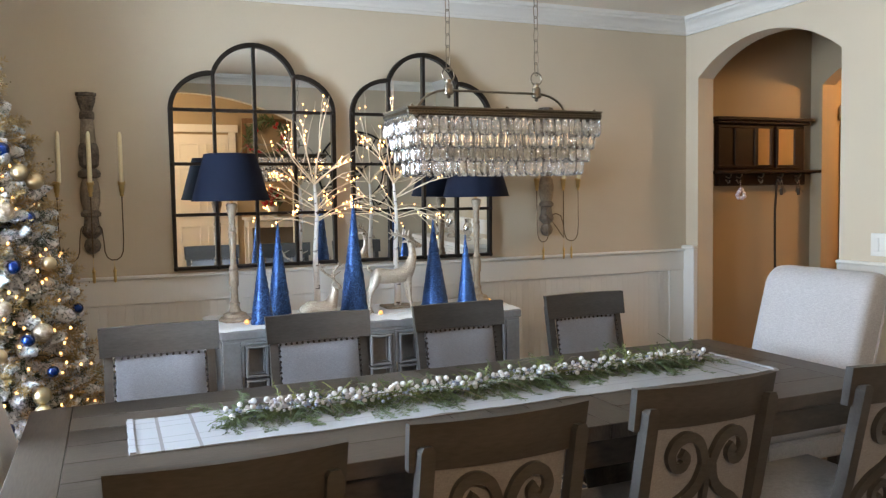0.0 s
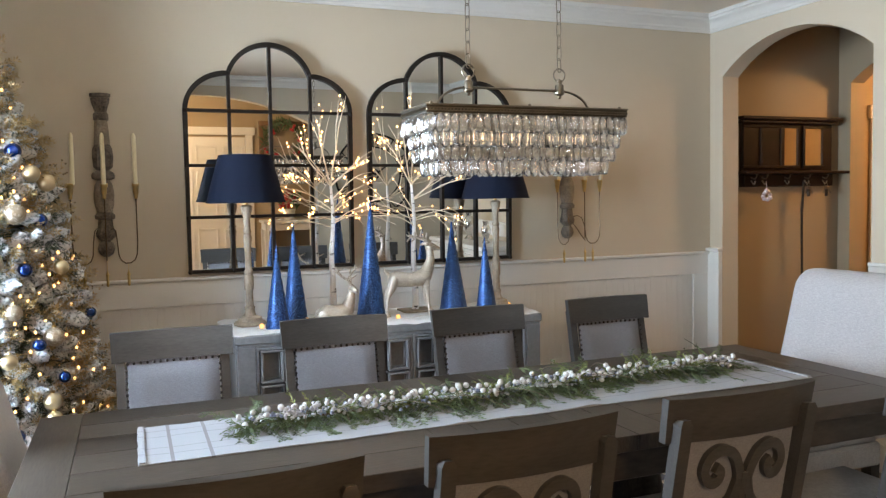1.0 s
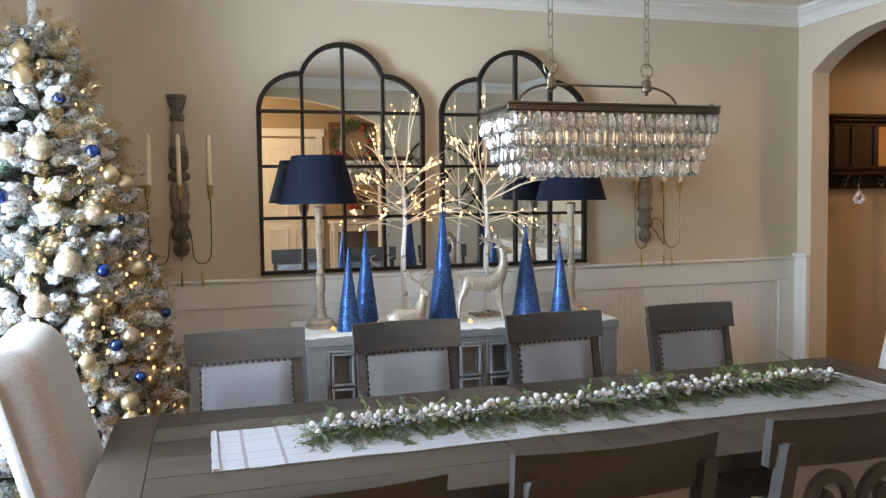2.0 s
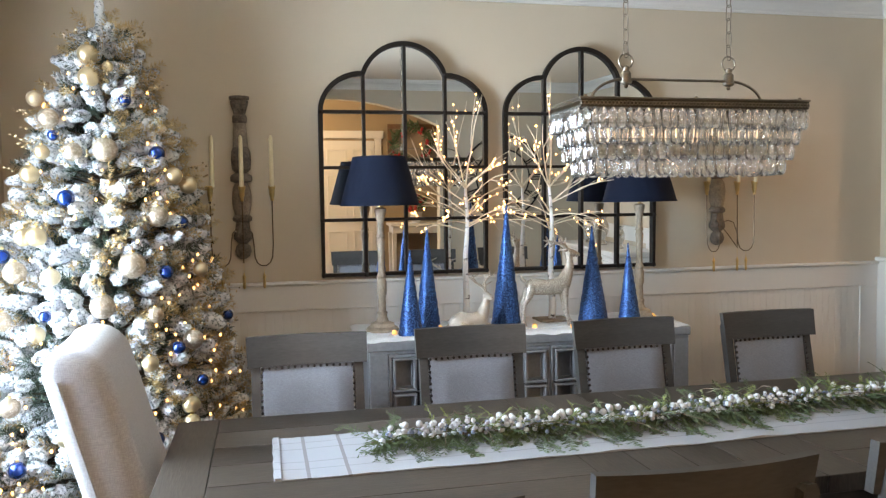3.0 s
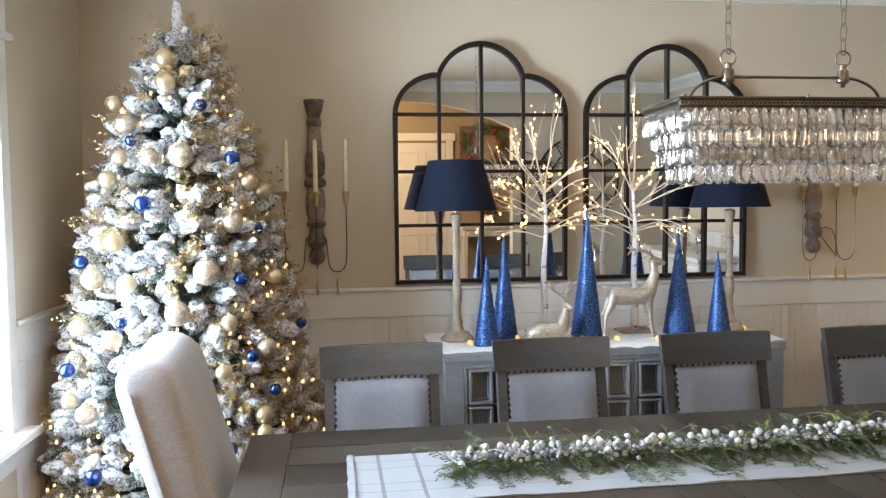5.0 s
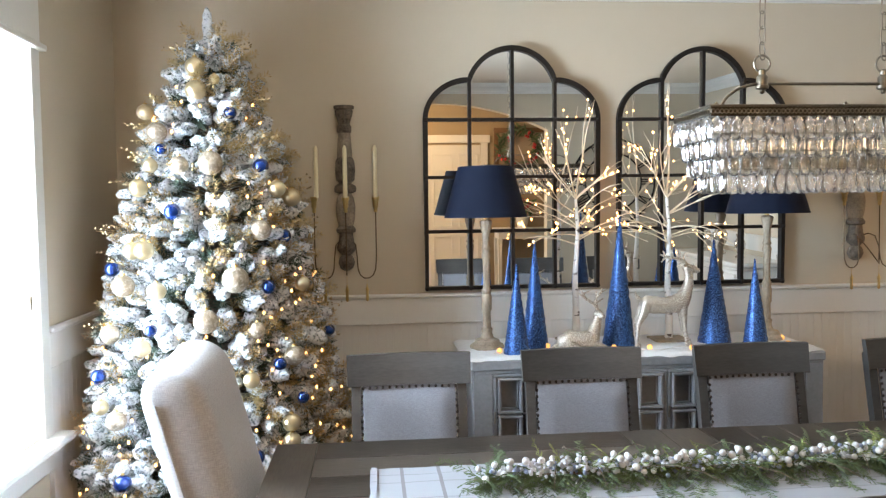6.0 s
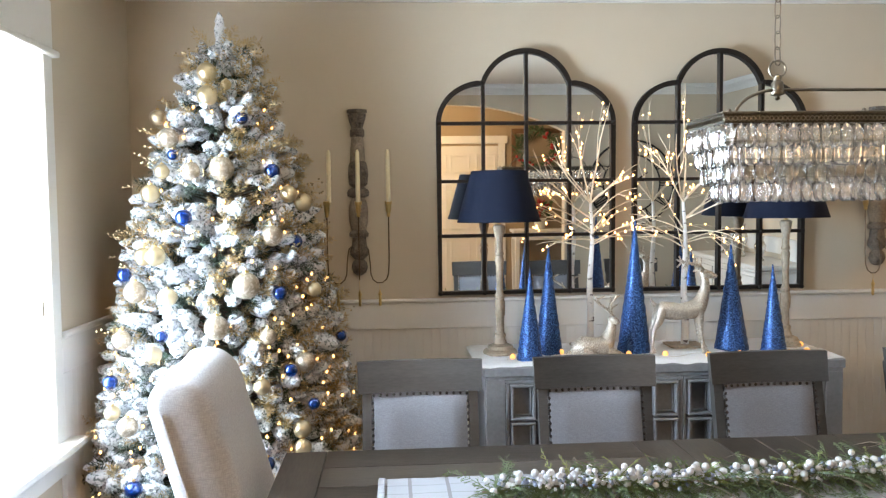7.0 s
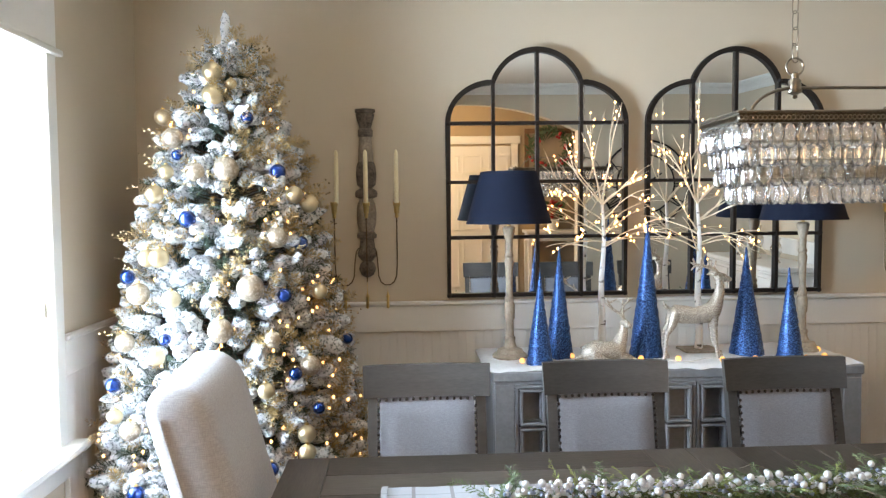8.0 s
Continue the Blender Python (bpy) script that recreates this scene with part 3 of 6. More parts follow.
for x0, x1, kinds in ((0.248, 0.616, "psp"), (0.619, 0.992, "psp"), (0.995, 1.366, "psp"), (1.369, 1.609, "ps")):
    door = part("door", picture_frame(x0, x1, 0.152, 0.782, SY0 + 0.012, 0.014, 0.022), GREYW, sb)
    part("hinge", Geo().box((x0 + 0.004, SY0 - 0.002, 0.60), (0.008, 0.008, 0.05), 0.002), SILVER, door)
    inner0, inner1 = x0 + 0.014, x1 - 0.014
    cw = (inner1 - inner0) / len(kinds)
    for i, kd in enumerate(kinds):
        a, b2 = inner0 + i * cw, inner0 + (i + 1) * cw
        for z0, z1 in ((0.614, 0.768), (0.455, 0.609), (0.166, 0.450)):
            if kd == "p":
                ring = part("panel_moulding", picture_frame(a + 0.005, b2 - 0.005, z0 + 0.002, z1 - 0.002, SY0 + 0.010, 0.012, 0.034), GREYW, door)
                part("bead", picture_frame(a + 0.0185, b2 - 0.0185, z0 + 0.0155, z1 - 0.0155, SY0 + 0.030, 0.005, 0.014), GREYW, ring)
                part("panel", Geo().box(((a + b2) / 2, SY0 + 0.044, (z0 + z1) / 2), (b2 - a - 0.030, 0.010, z1 - z0 - 0.028), 0.003), GREYW, door)
            else:
                cx = (a + b2) / 2
                h = z1 - z0
                pts = []
                for k in range(41):
                    q = k / 40
                    ang = q * 2 * math.pi
                    pts.append((cx + 0.030 * math.sin(2 * ang), SY0 + 0.012, (z0 + z1) / 2 + 0.42 * h * math.cos(ang)))
                part("scroll", Geo().tube(pts, 0.0055, 6), GREYW, door)
                part("scroll_bar", Geo().box((cx, SY0 + 0.012, z0 - 0.0025), (b2 - a, 0.014, 0.006), 0.001), GREYW, door)

# ---- mirrors ----


def window_mirror(x0):
    tilt = pose(x0, -0.022, 1.093, 1.25, 0, 0) @ Matrix.Diagonal((0.966, 1.0, 0.981, 1.0))
    th = thing("wall_mirror", "black iron framed window-pane mirror with a three-lobed arched top", "mirror", "pair of mirrors on the wall", tilt)
    Wm, h1, hn, ht = 0.862, 0.817, 1.008, 1.160
    xa, xm, xb = 0.218, 0.431, 0.644
    R = (0.213 ** 2 + 0.152 ** 2) / (2 * 0.152)
    half = math.degrees(math.asin(0.213 / R))
    left = arc((xa, h1), xa, hn - h1, 180, 90, 12)
    mid = arc((xm, ht - R), R, R, 90 + half, 90 - half, 20)
    right = arc((xb, h1), Wm - xb, hn - h1, 90, 0, 12)
    outline = [(0, 0), *left, *mid[1:-1], *right, (Wm, 0)]
    part("outer_frame", Geo().tube([(x, 0.0, z) for x, z in outline], 1.0, flat=(0.024, 0.03), closed=True, up=(0, 1, 0)), IRON, th)

    def top_at(x):
        best = 0
        for (ax, az), (bx2, bz) in zip(outline, outline[1:]):
            if min(ax, bx2) - 1e-9 <= x <= max(ax, bx2) + 1e-9 and abs(ax - bx2) > 1e-9:
                best = max(best, az + (bz - az) * (x - ax) / (bx2 - ax))
        return best
    for x in (xa, xm, xb):
        part("upright", Geo().tube([(x, -0.004, 0.0), (x, -0.004, top_at(x) - 0.005)], 1.0, flat=(0.016, 0.022), up=(0, 1, 0)), IRON, th)
    for z in (0.277, 0.54, h1):
        part("crossbar", Geo().tube([(0.0, -0.004, z), (Wm, -0.004, z)], 1.0, flat=(0.016, 0.022), up=(0, 1, 0)), IRON, th)
    rivet = Geo().ball((0, 0, 0), 0.0125, 10, 6).mesh("rivet", IRON)
    for x, z in [(x, z) for x in (0, xa, xm, xb, Wm) for z in (0.0, 0.277, 0.54, h1)] + [(xa, hn), (xb, hn)]:
        part("rivet", rivet, IRON, th, at=Matrix.Translation((x, -0.012, z)))
    xs, zs = [0, xa, xm, xb, Wm], [0, 0.277, 0.54, h1]
    for a, b2 in zip(xs, xs[1:]):
        for c, d in zip(zs, zs[1:]):
            part("pane", Geo().box(((a + b2) / 2, 0.006, (c + d) / 2), (b2 - a - 0.004, 0.005, d - c - 0.004)), MIRROR, th, smooth=0)
        cols = [(x, z) for x, z in outline if a - 1e-6 <= x <= b2 + 1e-6 and z >= h1 - 1e-6]
        cols = [(a, top_at(a) if a > 0 else h1)] + [p for p in cols if a + 1e-4 < p[0] < b2 - 1e-4] + [(b2, top_at(b2) if b2 < Wm else h1)]
        poly = [(a + 0.002, h1 + 0.002)] + [(min(max(x, a + 0.002), b2 - 0.002), max(z, h1 + 0.003)) for x, z in cols] + [(b2 - 0.002, h1 + 0.002)]
        part("arched_pane", Geo().prism(poly, 0.0035, 0.0085, "y"), MIRROR, th, smooth=0)
    return th


m1 = window_mirror(0.017)
copy_thing(m1, pose(0.957, -0.022, 1.093, 1.25, 0, 0))


# ---- sideboard display ----
STOP = SZ + 0.001
SNOW = surface("fake_snow_felt", (0.80, 0.80, 0.80), 0.95, vary=0.08, scale=30, fine=240, bump=0.9, dist=0.006, spec=0.2)
NAVY = surface("navy_shade_cloth", (0.007, 0.010, 0.022), 0.8, vary=0.12, scale=12, fine=500, bump=0.2, spec=0.12)
BONE = surface("limewashed_wood", (0.26, 0.20, 0.135), 0.7, vary=0.3, scale=22, fine=130, stretch=(1, 1, 0.4), bump=0.35, second=(0.34, 0.28, 0.21))
BLUEG = glitter("blue_glitter", (0.005, 0.020, 0.085), (0.10, 0.25, 0.62), 0.6, 380, 0.42)
CHAMP = glitter("champagne_glitter", (0.36, 0.30, 0.235), (0.95, 0.87, 0.74), 0.7, 560, 0.42)
BULB = plain("warm_light_bulb", (1.0, 0.50, 0.17), 0.4, emit=8.0)
BULBT = plain("warm_fairy_bulb", (1.0, 0.52, 0.18), 0.4, emit=5.0)

# white felt blanket over the sideboard, with a drape over the front edge in its middle
g = Geo()
nx, ny2 = 96, 26
vs = []
for i in range(nx + 1):
    x = SX0 - 0.035 + (SX1 - SX0 + 0.05) * i / nx
    drape = 0.008 * max(0.0, math.sin((x - 0.70) * 5.2)) if 0.7 < x < 1.3 else 0.0
    for k in range(ny2 + 1):
        y = -0.06 + (SY0 + 0.064 + 0.004 * math.sin(x * 23) + 0.005 * math.sin(x * 61) - drape) * k / ny2
        z = STOP + 0.011 + 0.006 * noise.noise(Vector((x * 16, y * 16, 0))) + 0.004 * noise.noise(Vector((x * 45, y * 45, 3)))
        if k == ny2 or k == 0 or i in (0, nx):
            z = STOP + 0.001
        if y < SY0 + 0.002:
            z -= (SY0 + 0.002 - y) * 0.4
        vs.append((x, y, max(z, STOP + 0.001) if y > SY0 + 0.005 else z))
g.put(vs, [(i * (ny2 + 1) + k, (i + 1) * (ny2 + 1) + k, (i + 1) * (ny2 + 1) + k + 1, i * (ny2 + 1) + k + 1) for i in range(nx) for k in range(ny2)])
whole("snow_blanket", g, SNOW, "white felt snow blanket spread over the grey sideboard", "blanket", smooth=80)
BZ = STOP + 0.012


def table_lamp(x, y):
    th = thing("table_lamp", "tall limewashed candlestick lamp with a navy drum shade", "lamp", "pair of lamps on the sideboard", pose(x, y, BZ - 0.004) @ Matrix.Diagonal((1, 1, 0.982, 1)))
    prof = [(0.075, 0), (0.078, 0.012), (0.07, 0.022), (0.06, 0.026), (0.055, 0.04), (0.036, 0.05), (0.03, 0.062), (0.026, 0.075), (0.03, 0.09), (0.022, 0.10), (0.02, 0.17), (0.026, 0.18), (0.027, 0.24), (0.021, 0.25), (0.026, 0.265), (0.018, 0.28),
            (0.017, 0.33), (0.020, 0.40), (0.024, 0.43), (0.018, 0.445), (0.024, 0.455), (0.018, 0.47), (0.019, 0.52), (0.027, 0.55), (0.031, 0.565), (0.033, 0.58), (0.02, 0.588)]
    part("column", Geo().lathe([(r if z < 0.05 else r * 0.86, z) for r, z in prof], 20), BONE, th, smooth=40)
    part("stem", Geo().lathe([(0.008, 0.585), (0.008, 0.66), (0.016, 0.665), (0.016, 0.72)], 10), BRASS, th)
    z0, z1, r0, r1, t = 0.598, 0.825, 0.184, 0.122, 0.003
    shade = part("shade", Geo().lathe([(r0, z0), (r1, z1), (r1 - t, z1), (r0 - t, z0), (r0, z0)], 48, cap=False), NAVY, th, "navy cloth drum shade", smooth=40)
    part("trim", Geo().lathe([(r0 + 0.0015, z0 - 0.001), (r0, z0 + 0.008)], 48, cap=False), NAVY, shade)
    part("bulb", Geo().ball((0, 0, 0.745), 0.028, 12, 8), plain("lamp_bulb_glass", (0.8, 0.8, 0.78), 0.3), th)
    return th


lamp = table_lamp(0.262, -0.305)
copy_thing(lamp, pose(1.586, -0.27, BZ - 0.004))


def glitter_cone(x, y, r, h):
    g = Geo()
    rr = random.Random(int(x * 1000))
    seg, nz = 22, 26
    prof = [(r * 0.96, 0.0)] + [(max(0.0025, r * (1 - k / nz) + 0.0022 * (k % 2)), h * k / nz) for k in range(nz + 1)]
    g.lathe(prof, seg)
    g.v = [(a + rr.uniform(-1, 1) * 0.0011, b + rr.uniform(-1, 1) * 0.0011, c) for a, b, c in g.v]
    return whole("cone_tree", g, BLUEG, "royal blue glitter cone tree standing on the snow blanket", "ornament", pose(x, y, BZ - 0.004, rr.uniform(-1, 1), rr.uniform(-1, 1)), group="blue cone trees", smooth=70)


for a in ((0.366, -0.46, 0.055, 0.386), (0.477, -0.315, 0.061, 0.486), (0.853, -0.345, 0.072, 0.586), (1.302, -0.34, 0.074, 0.471), (1.425, -0.485, 0.055, 0.391)):
    glitter_cone(*a)

# birch twig trees with lights
BARK = bpy.data.materials.new("birch_bark")
nt, n, l, b = nodes_of(BARK)
tc = n.new("ShaderNodeTexCoord")
mp = n.new("ShaderNodeMapping")
mp.inputs["Scale"].default_value = (18, 18, 42)
t1 = n.new("ShaderNodeTexNoise")
t1.inputs["Scale"].default_value = 1.3
rp = n.new("ShaderNodeValToRGB")
rp.color_ramp.elements[0].position, rp.color_ramp.elements[1].position = 0.33, 0.40
rp.color_ramp.elements[0].color, rp.color_ramp.elements[1].color = (0.10, 0.08, 0.07, 1), (0.84, 0.82, 0.79, 1)
l.new(tc.outputs["Object"], mp.inputs[0])
l.new(mp.outputs[0], t1.inputs["Vector"])
l.new(t1.outputs["Fac"], rp.inputs[0])
l.new(rp.outputs[0], b.inputs["Base Color"])
b.inputs["Roughness"].default_value = 0.75
TWIG = surface("white_twig_wire", (0.80, 0.68, 0.50), 0.6, vary=0.15, scale=60)


def birch(x, y, seed, top, lean):
    rr = random.Random(seed)
    th = thing("twig_tree", "white birch twig tree with warm lit bulbs on the sideboard", "light tree", "pair of lit twig trees", pose(x, y, BZ))
    h = 0.66
    trunk = [(lean * k / 8 + 0.005 * math.sin(k * 1.3), 0.004 * math.sin(k), h * k / 8) for k in range(9)]
    part("trunk", Geo().tube(trunk, [0.0185 - 0.0118 * k / 8 for k in range(9)], 10), BARK, th)
    part("base", Geo().box((0, 0, 0.004), (0.16, 0.14, 0.012), 0.003), BONE, th)
    tw, bulbs = Geo(), []
    wall = -y - 0.075

    def grow(p, d, length, r, depth, bend):
        """One twig: it sets out along d, bends towards level by bend, and forks."""
        n2 = 8
        pts, q = [Vector(p)], Vector(d).normalized()
        for k in range(n2):
            q = (q + Vector((rr.uniform(-.13, .13), rr.uniform(-.13, .13), -bend * (0.4 + k / n2) + rr.uniform(-.12, .12)))).normalized()
            nxt = pts[-1] + q * length / n2
            if nxt.y > wall:
                nxt.y = wall
                q.y = -abs(q.y) * 0.5
            nxt.y = max(nxt.y, -0.22)
            pts.append(nxt)
        tw.tube(pts, [r * (1 - 0.72 * k / n2) for k in range(n2 + 1)], 5)
        for k in range(3 if depth == 0 else 2, n2 + 1, 2):
            if rr.random() < (0.27 if depth < 2 else 0.36):
                bulbs.append(pts[k] + Vector((rr.uniform(-.004, .004), rr.uniform(-.004, .004), 0.004)))
        if depth < 2:
            for k in (3, 5) if depth == 0 else (4,):
                if rr.random() < 0.9 - 0.25 * depth:
                    turn = rr.choice((-1, 1)) * rr.uniform(0.45, 0.85)
                    flat = Vector((q.x * math.cos(turn) - q.y * math.sin(turn), q.x * math.sin(turn) + q.y * math.cos(turn), 0))
                    grow(pts[k], flat + Vector((0, 0, q.z + rr.uniform(-0.25, 0.65))), length * rr.uniform(0.42, 0.62), r * 0.62, depth + 1, bend * 0.4)

    for k in range(15):
        # boughs leave two whorls on the trunk, side by side about the stem, then arch outwards
        u = k / 14
        at = Vector(trunk[6 if k < 6 else 7 if k < 11 else 8]) + Vector((0, 0, rr.uniform(-0.06, 0.03) * (k < 11)))
        ang = math.pi * (k % 2) + rr.uniform(-0.7, 0.7)
        d = (math.cos(ang), 0.55 * math.sin(ang) - 0.15, 0.22 + 1.1 * u + rr.uniform(-0.18, 0.18))
        grow(at, d, (0.32 - 0.05 * u) * rr.uniform(0.85, 1.15), 0.0038, 0, 0.10 - 0.06 * u)
    tip = Vector(trunk[-1])
    grow(tip, (0.14, -0.05, 1), top - h - BZ, 0.0052, 0, 0.0)
    grow(tip, (-0.32, -0.1, 1), (top - h - BZ) * 0.72, 0.0044, 0, 0.0)
    tagged(part("twig_crown", tw, TWIG, th, "thin curving white twigs"), kind="stuff")
    bm_bulb = Geo().ball((0, 0, 0), 0.0046, 8, 6, 1.3).mesh("bulb", BULB)
    for p in bulbs:
        part("bulb", bm_bulb, BULB, th, at=Matrix.Translation(p))
    return th


birch(0.692, -0.20, 5, 1.98, 0.012)
birch(1.125, -0.24, 11, 1.97, -0.002)


def standing_deer(at):
    g = Geo()
    # body, neck, head
    g.tube([(-0.105, 0, 0.205), (-0.09, 0, 0.198), (-0.05, 0, 0.19), (0.0, 0, 0.185), (0.05, 0, 0.19), (0.085, 0, 0.21), (0.105, 0, 0.235)], [0.018, 0.036, 0.04, 0.036, 0.04, 0.038, 0.024], 14)
    g.tube([(0.075, 0, 0.205), (0.10, 0, 0.245), (0.112, 0, 0.285), (0.110, 0, 0.32), (0.106, 0, 0.345)], [0.036, 0.028, 0.021, 0.018, 0.017], 12)
    g.tube([(0.088, 0, 0.345), (0.108, 0, 0.35), (0.13, 0, 0.344), (0.15, 0, 0.338), (0.162, 0, 0.336)], [0.012, 0.021, 0.018, 0.012, 0.008], 12)
    g.tube([(-0.11, 0, 0.215), (-0.128, 0, 0.23), (-0.132, 0, 0.25)], [0.010, 0.008, 0.003], 8)
    for s in (-1, 1):
        g.tube([(-0.085, s * 0.016, 0.20), (-0.10, s * 0.02, 0.15), (-0.125, s * 0.02, 0.105), (-0.128, s * 0.02, 0.06), (-0.135 + 0.03 * (s > 0), s * 0.02, 0.0)], [0.026, 0.02, 0.0105, 0.0075, 0.009], 8)
        g.tube([(0.08, s * 0.016, 0.19), (0.085, s * 0.018, 0.12), (0.088, s * 0.018, 0.08), (0.10 + 0.03 * (s > 0), s * 0.018, 0.0)], [0.022, 0.012, 0.009, 0.0085], 8)
        g.tube([(0.096, s * 0.012, 0.36), (0.082, s * 0.03, 0.362), (0.07, s * 0.036, 0.355)], [0.006, 0.008, 0.002], 6)
        a = [(0.10, s * 0.01, 0.365), (0.08, s * 0.02, 0.385), (0.05, s * 0.028, 0.395), (0.02, s * 0.034, 0.398), (-0.005, s * 0.03, 0.41)]
        g.tube(a, [0.0075, 0.007, 0.0065, 0.006, 0.003], 7)
        for q, e in ((1, (0.085, s * 0.026, 0.42)), (2, (0.05, s * 0.038, 0.43)), (3, (0.012, s * 0.045, 0.425)), (3, (0.0, s * 0.036, 0.375))):
            g.tube([a[q], e], [0.006, 0.0028], 6)
    return whole("reindeer_figurine", g, CHAMP, "standing champagne glitter reindeer figurine looking up", "figurine", at, smooth=70)


standing_deer(pose(1.040, -0.41, BZ - 0.003))


def lying_deer(at):
    g = Geo()
    g.tube([(-0.105, 0, 0.018), (-0.085, 0, 0.035), (-0.05, 0, 0.048), (0.0, 0, 0.045), (0.04, 0, 0.05), (0.06, 0, 0.055)], [0.012, 0.036, 0.046, 0.04, 0.042, 0.034], 14)
    g.tube([(0.045, 0, 0.055), (0.062, 0, 0.10), (0.072, 0, 0.135), (0.072, 0, 0.16)], [0.036, 0.026, 0.018, 0.016], 12)
    g.tube([(0.068, 0.008, 0.162), (0.074, -0.008, 0.165), (0.082, -0.03, 0.158), (0.088, -0.046, 0.152)], [0.013, 0.018, 0.014, 0.007], 10)
    g.tube([(-0.10, 0, 0.03), (-0.125, -0.01, 0.022), (-0.14, -0.015, 0.012)], [0.012, 0.009, 0.004], 8)
    for s in (-1, 1):
        g.tube([(-0.06, s * 0.035, 0.03), (-0.02, s * 0.052, 0.018), (0.01, s * 0.05, 0.01)], [0.026, 0.013, 0.008], 8)
        g.tube([(0.05, s * 0.028, 0.03), (0.085, s * 0.034, 0.022), (0.11, s * 0.034, 0.012), (0.12, s * 0.034, 0.009)], [0.02, 0.012, 0.009, 0.007], 8)
        a = [(0.072, s * 0.008, 0.178), (0.062 + s * 0.01, s * 0.02, 0.205), (0.045 + s * 0.03, s * 0.03, 0.228), (0.05 + s * 0.05, s * 0.03, 0.252), (0.045 + s * 0.055, s * 0.028, 0.275)]
        g.tube(a, [0.007, 0.0066, 0.006, 0.0052, 0.0026], 7)
        for q, e in ((1, (0.10 * s * 0.3 + 0.08, s * 0.03, 0.225)), (2, (0.03 + s * 0.05, s * 0.045, 0.255)), (3, (0.085 + s * 0.05, s * 0.03, 0.268))):
            g.tube([a[q], e], [0.0052, 0.0024], 6)
    return whole("reindeer_figurine", g, CHAMP, "lying champagne glitter reindeer figurine with tall antlers", "figurine", at, smooth=70)


lying_deer(pose(0.655, -0.445, BZ - 0.003))

GLOBE = plain("amber_glass_globe", (1.0, 0.50, 0.15), 0.25, emit=0.85)
cord = [(SX0 + 0.1 + 1.36 * k / 60, -0.47 + 0.035 * math.sin(k * 0.55), BZ + 0.002) for k in range(61)]
ls = thing("globe_light_string", "string of small glowing amber globe lights on the snow", "light string")
part("wire", Geo().tube(cord, 0.0012, 5), plain("clear_wire", (0.55, 0.5, 0.42), 0.3), ls)
gm = Geo().ball((0, 0, 0.008), 0.0125, 12, 8).mesh("globe", GLOBE)
for x, y in ((0.297, -0.437), (0.526, -0.352), (0.801, -0.444), (0.956, -0.461), (1.129, -0.504), (1.271, -0.495), (1.484, -0.507), (1.583, -0.469), (1.634, -0.32)):
    part("globe", gm, GLOBE, ls, at=Matrix.Translation((x, y, BZ)))

# ---- wall sconces ----
CARVE = surface("distressed_carved_wood", (0.045, 0.033, 0.026), 0.75, vary=0.5, scale=28, fine=120, bump=0.8, dist=0.004, second=(0.15, 0.12, 0.09))
CARVEL = surface("worn_pale_wood", (0.19, 0.145, 0.10), 0.75, vary=0.4, scale=22, fine=120, bump=0.5, dist=0.003, second=(0.25, 0.205, 0.155))
BRONZE = surface("dark_bronze_wire", (0.10, 0.065, 0.035), 0.4, 0.8, vary=0.2, scale=40)
IVORY = surface("ivory_wax", (0.74, 0.66, 0.44), 0.45, vary=0.05, scale=20)


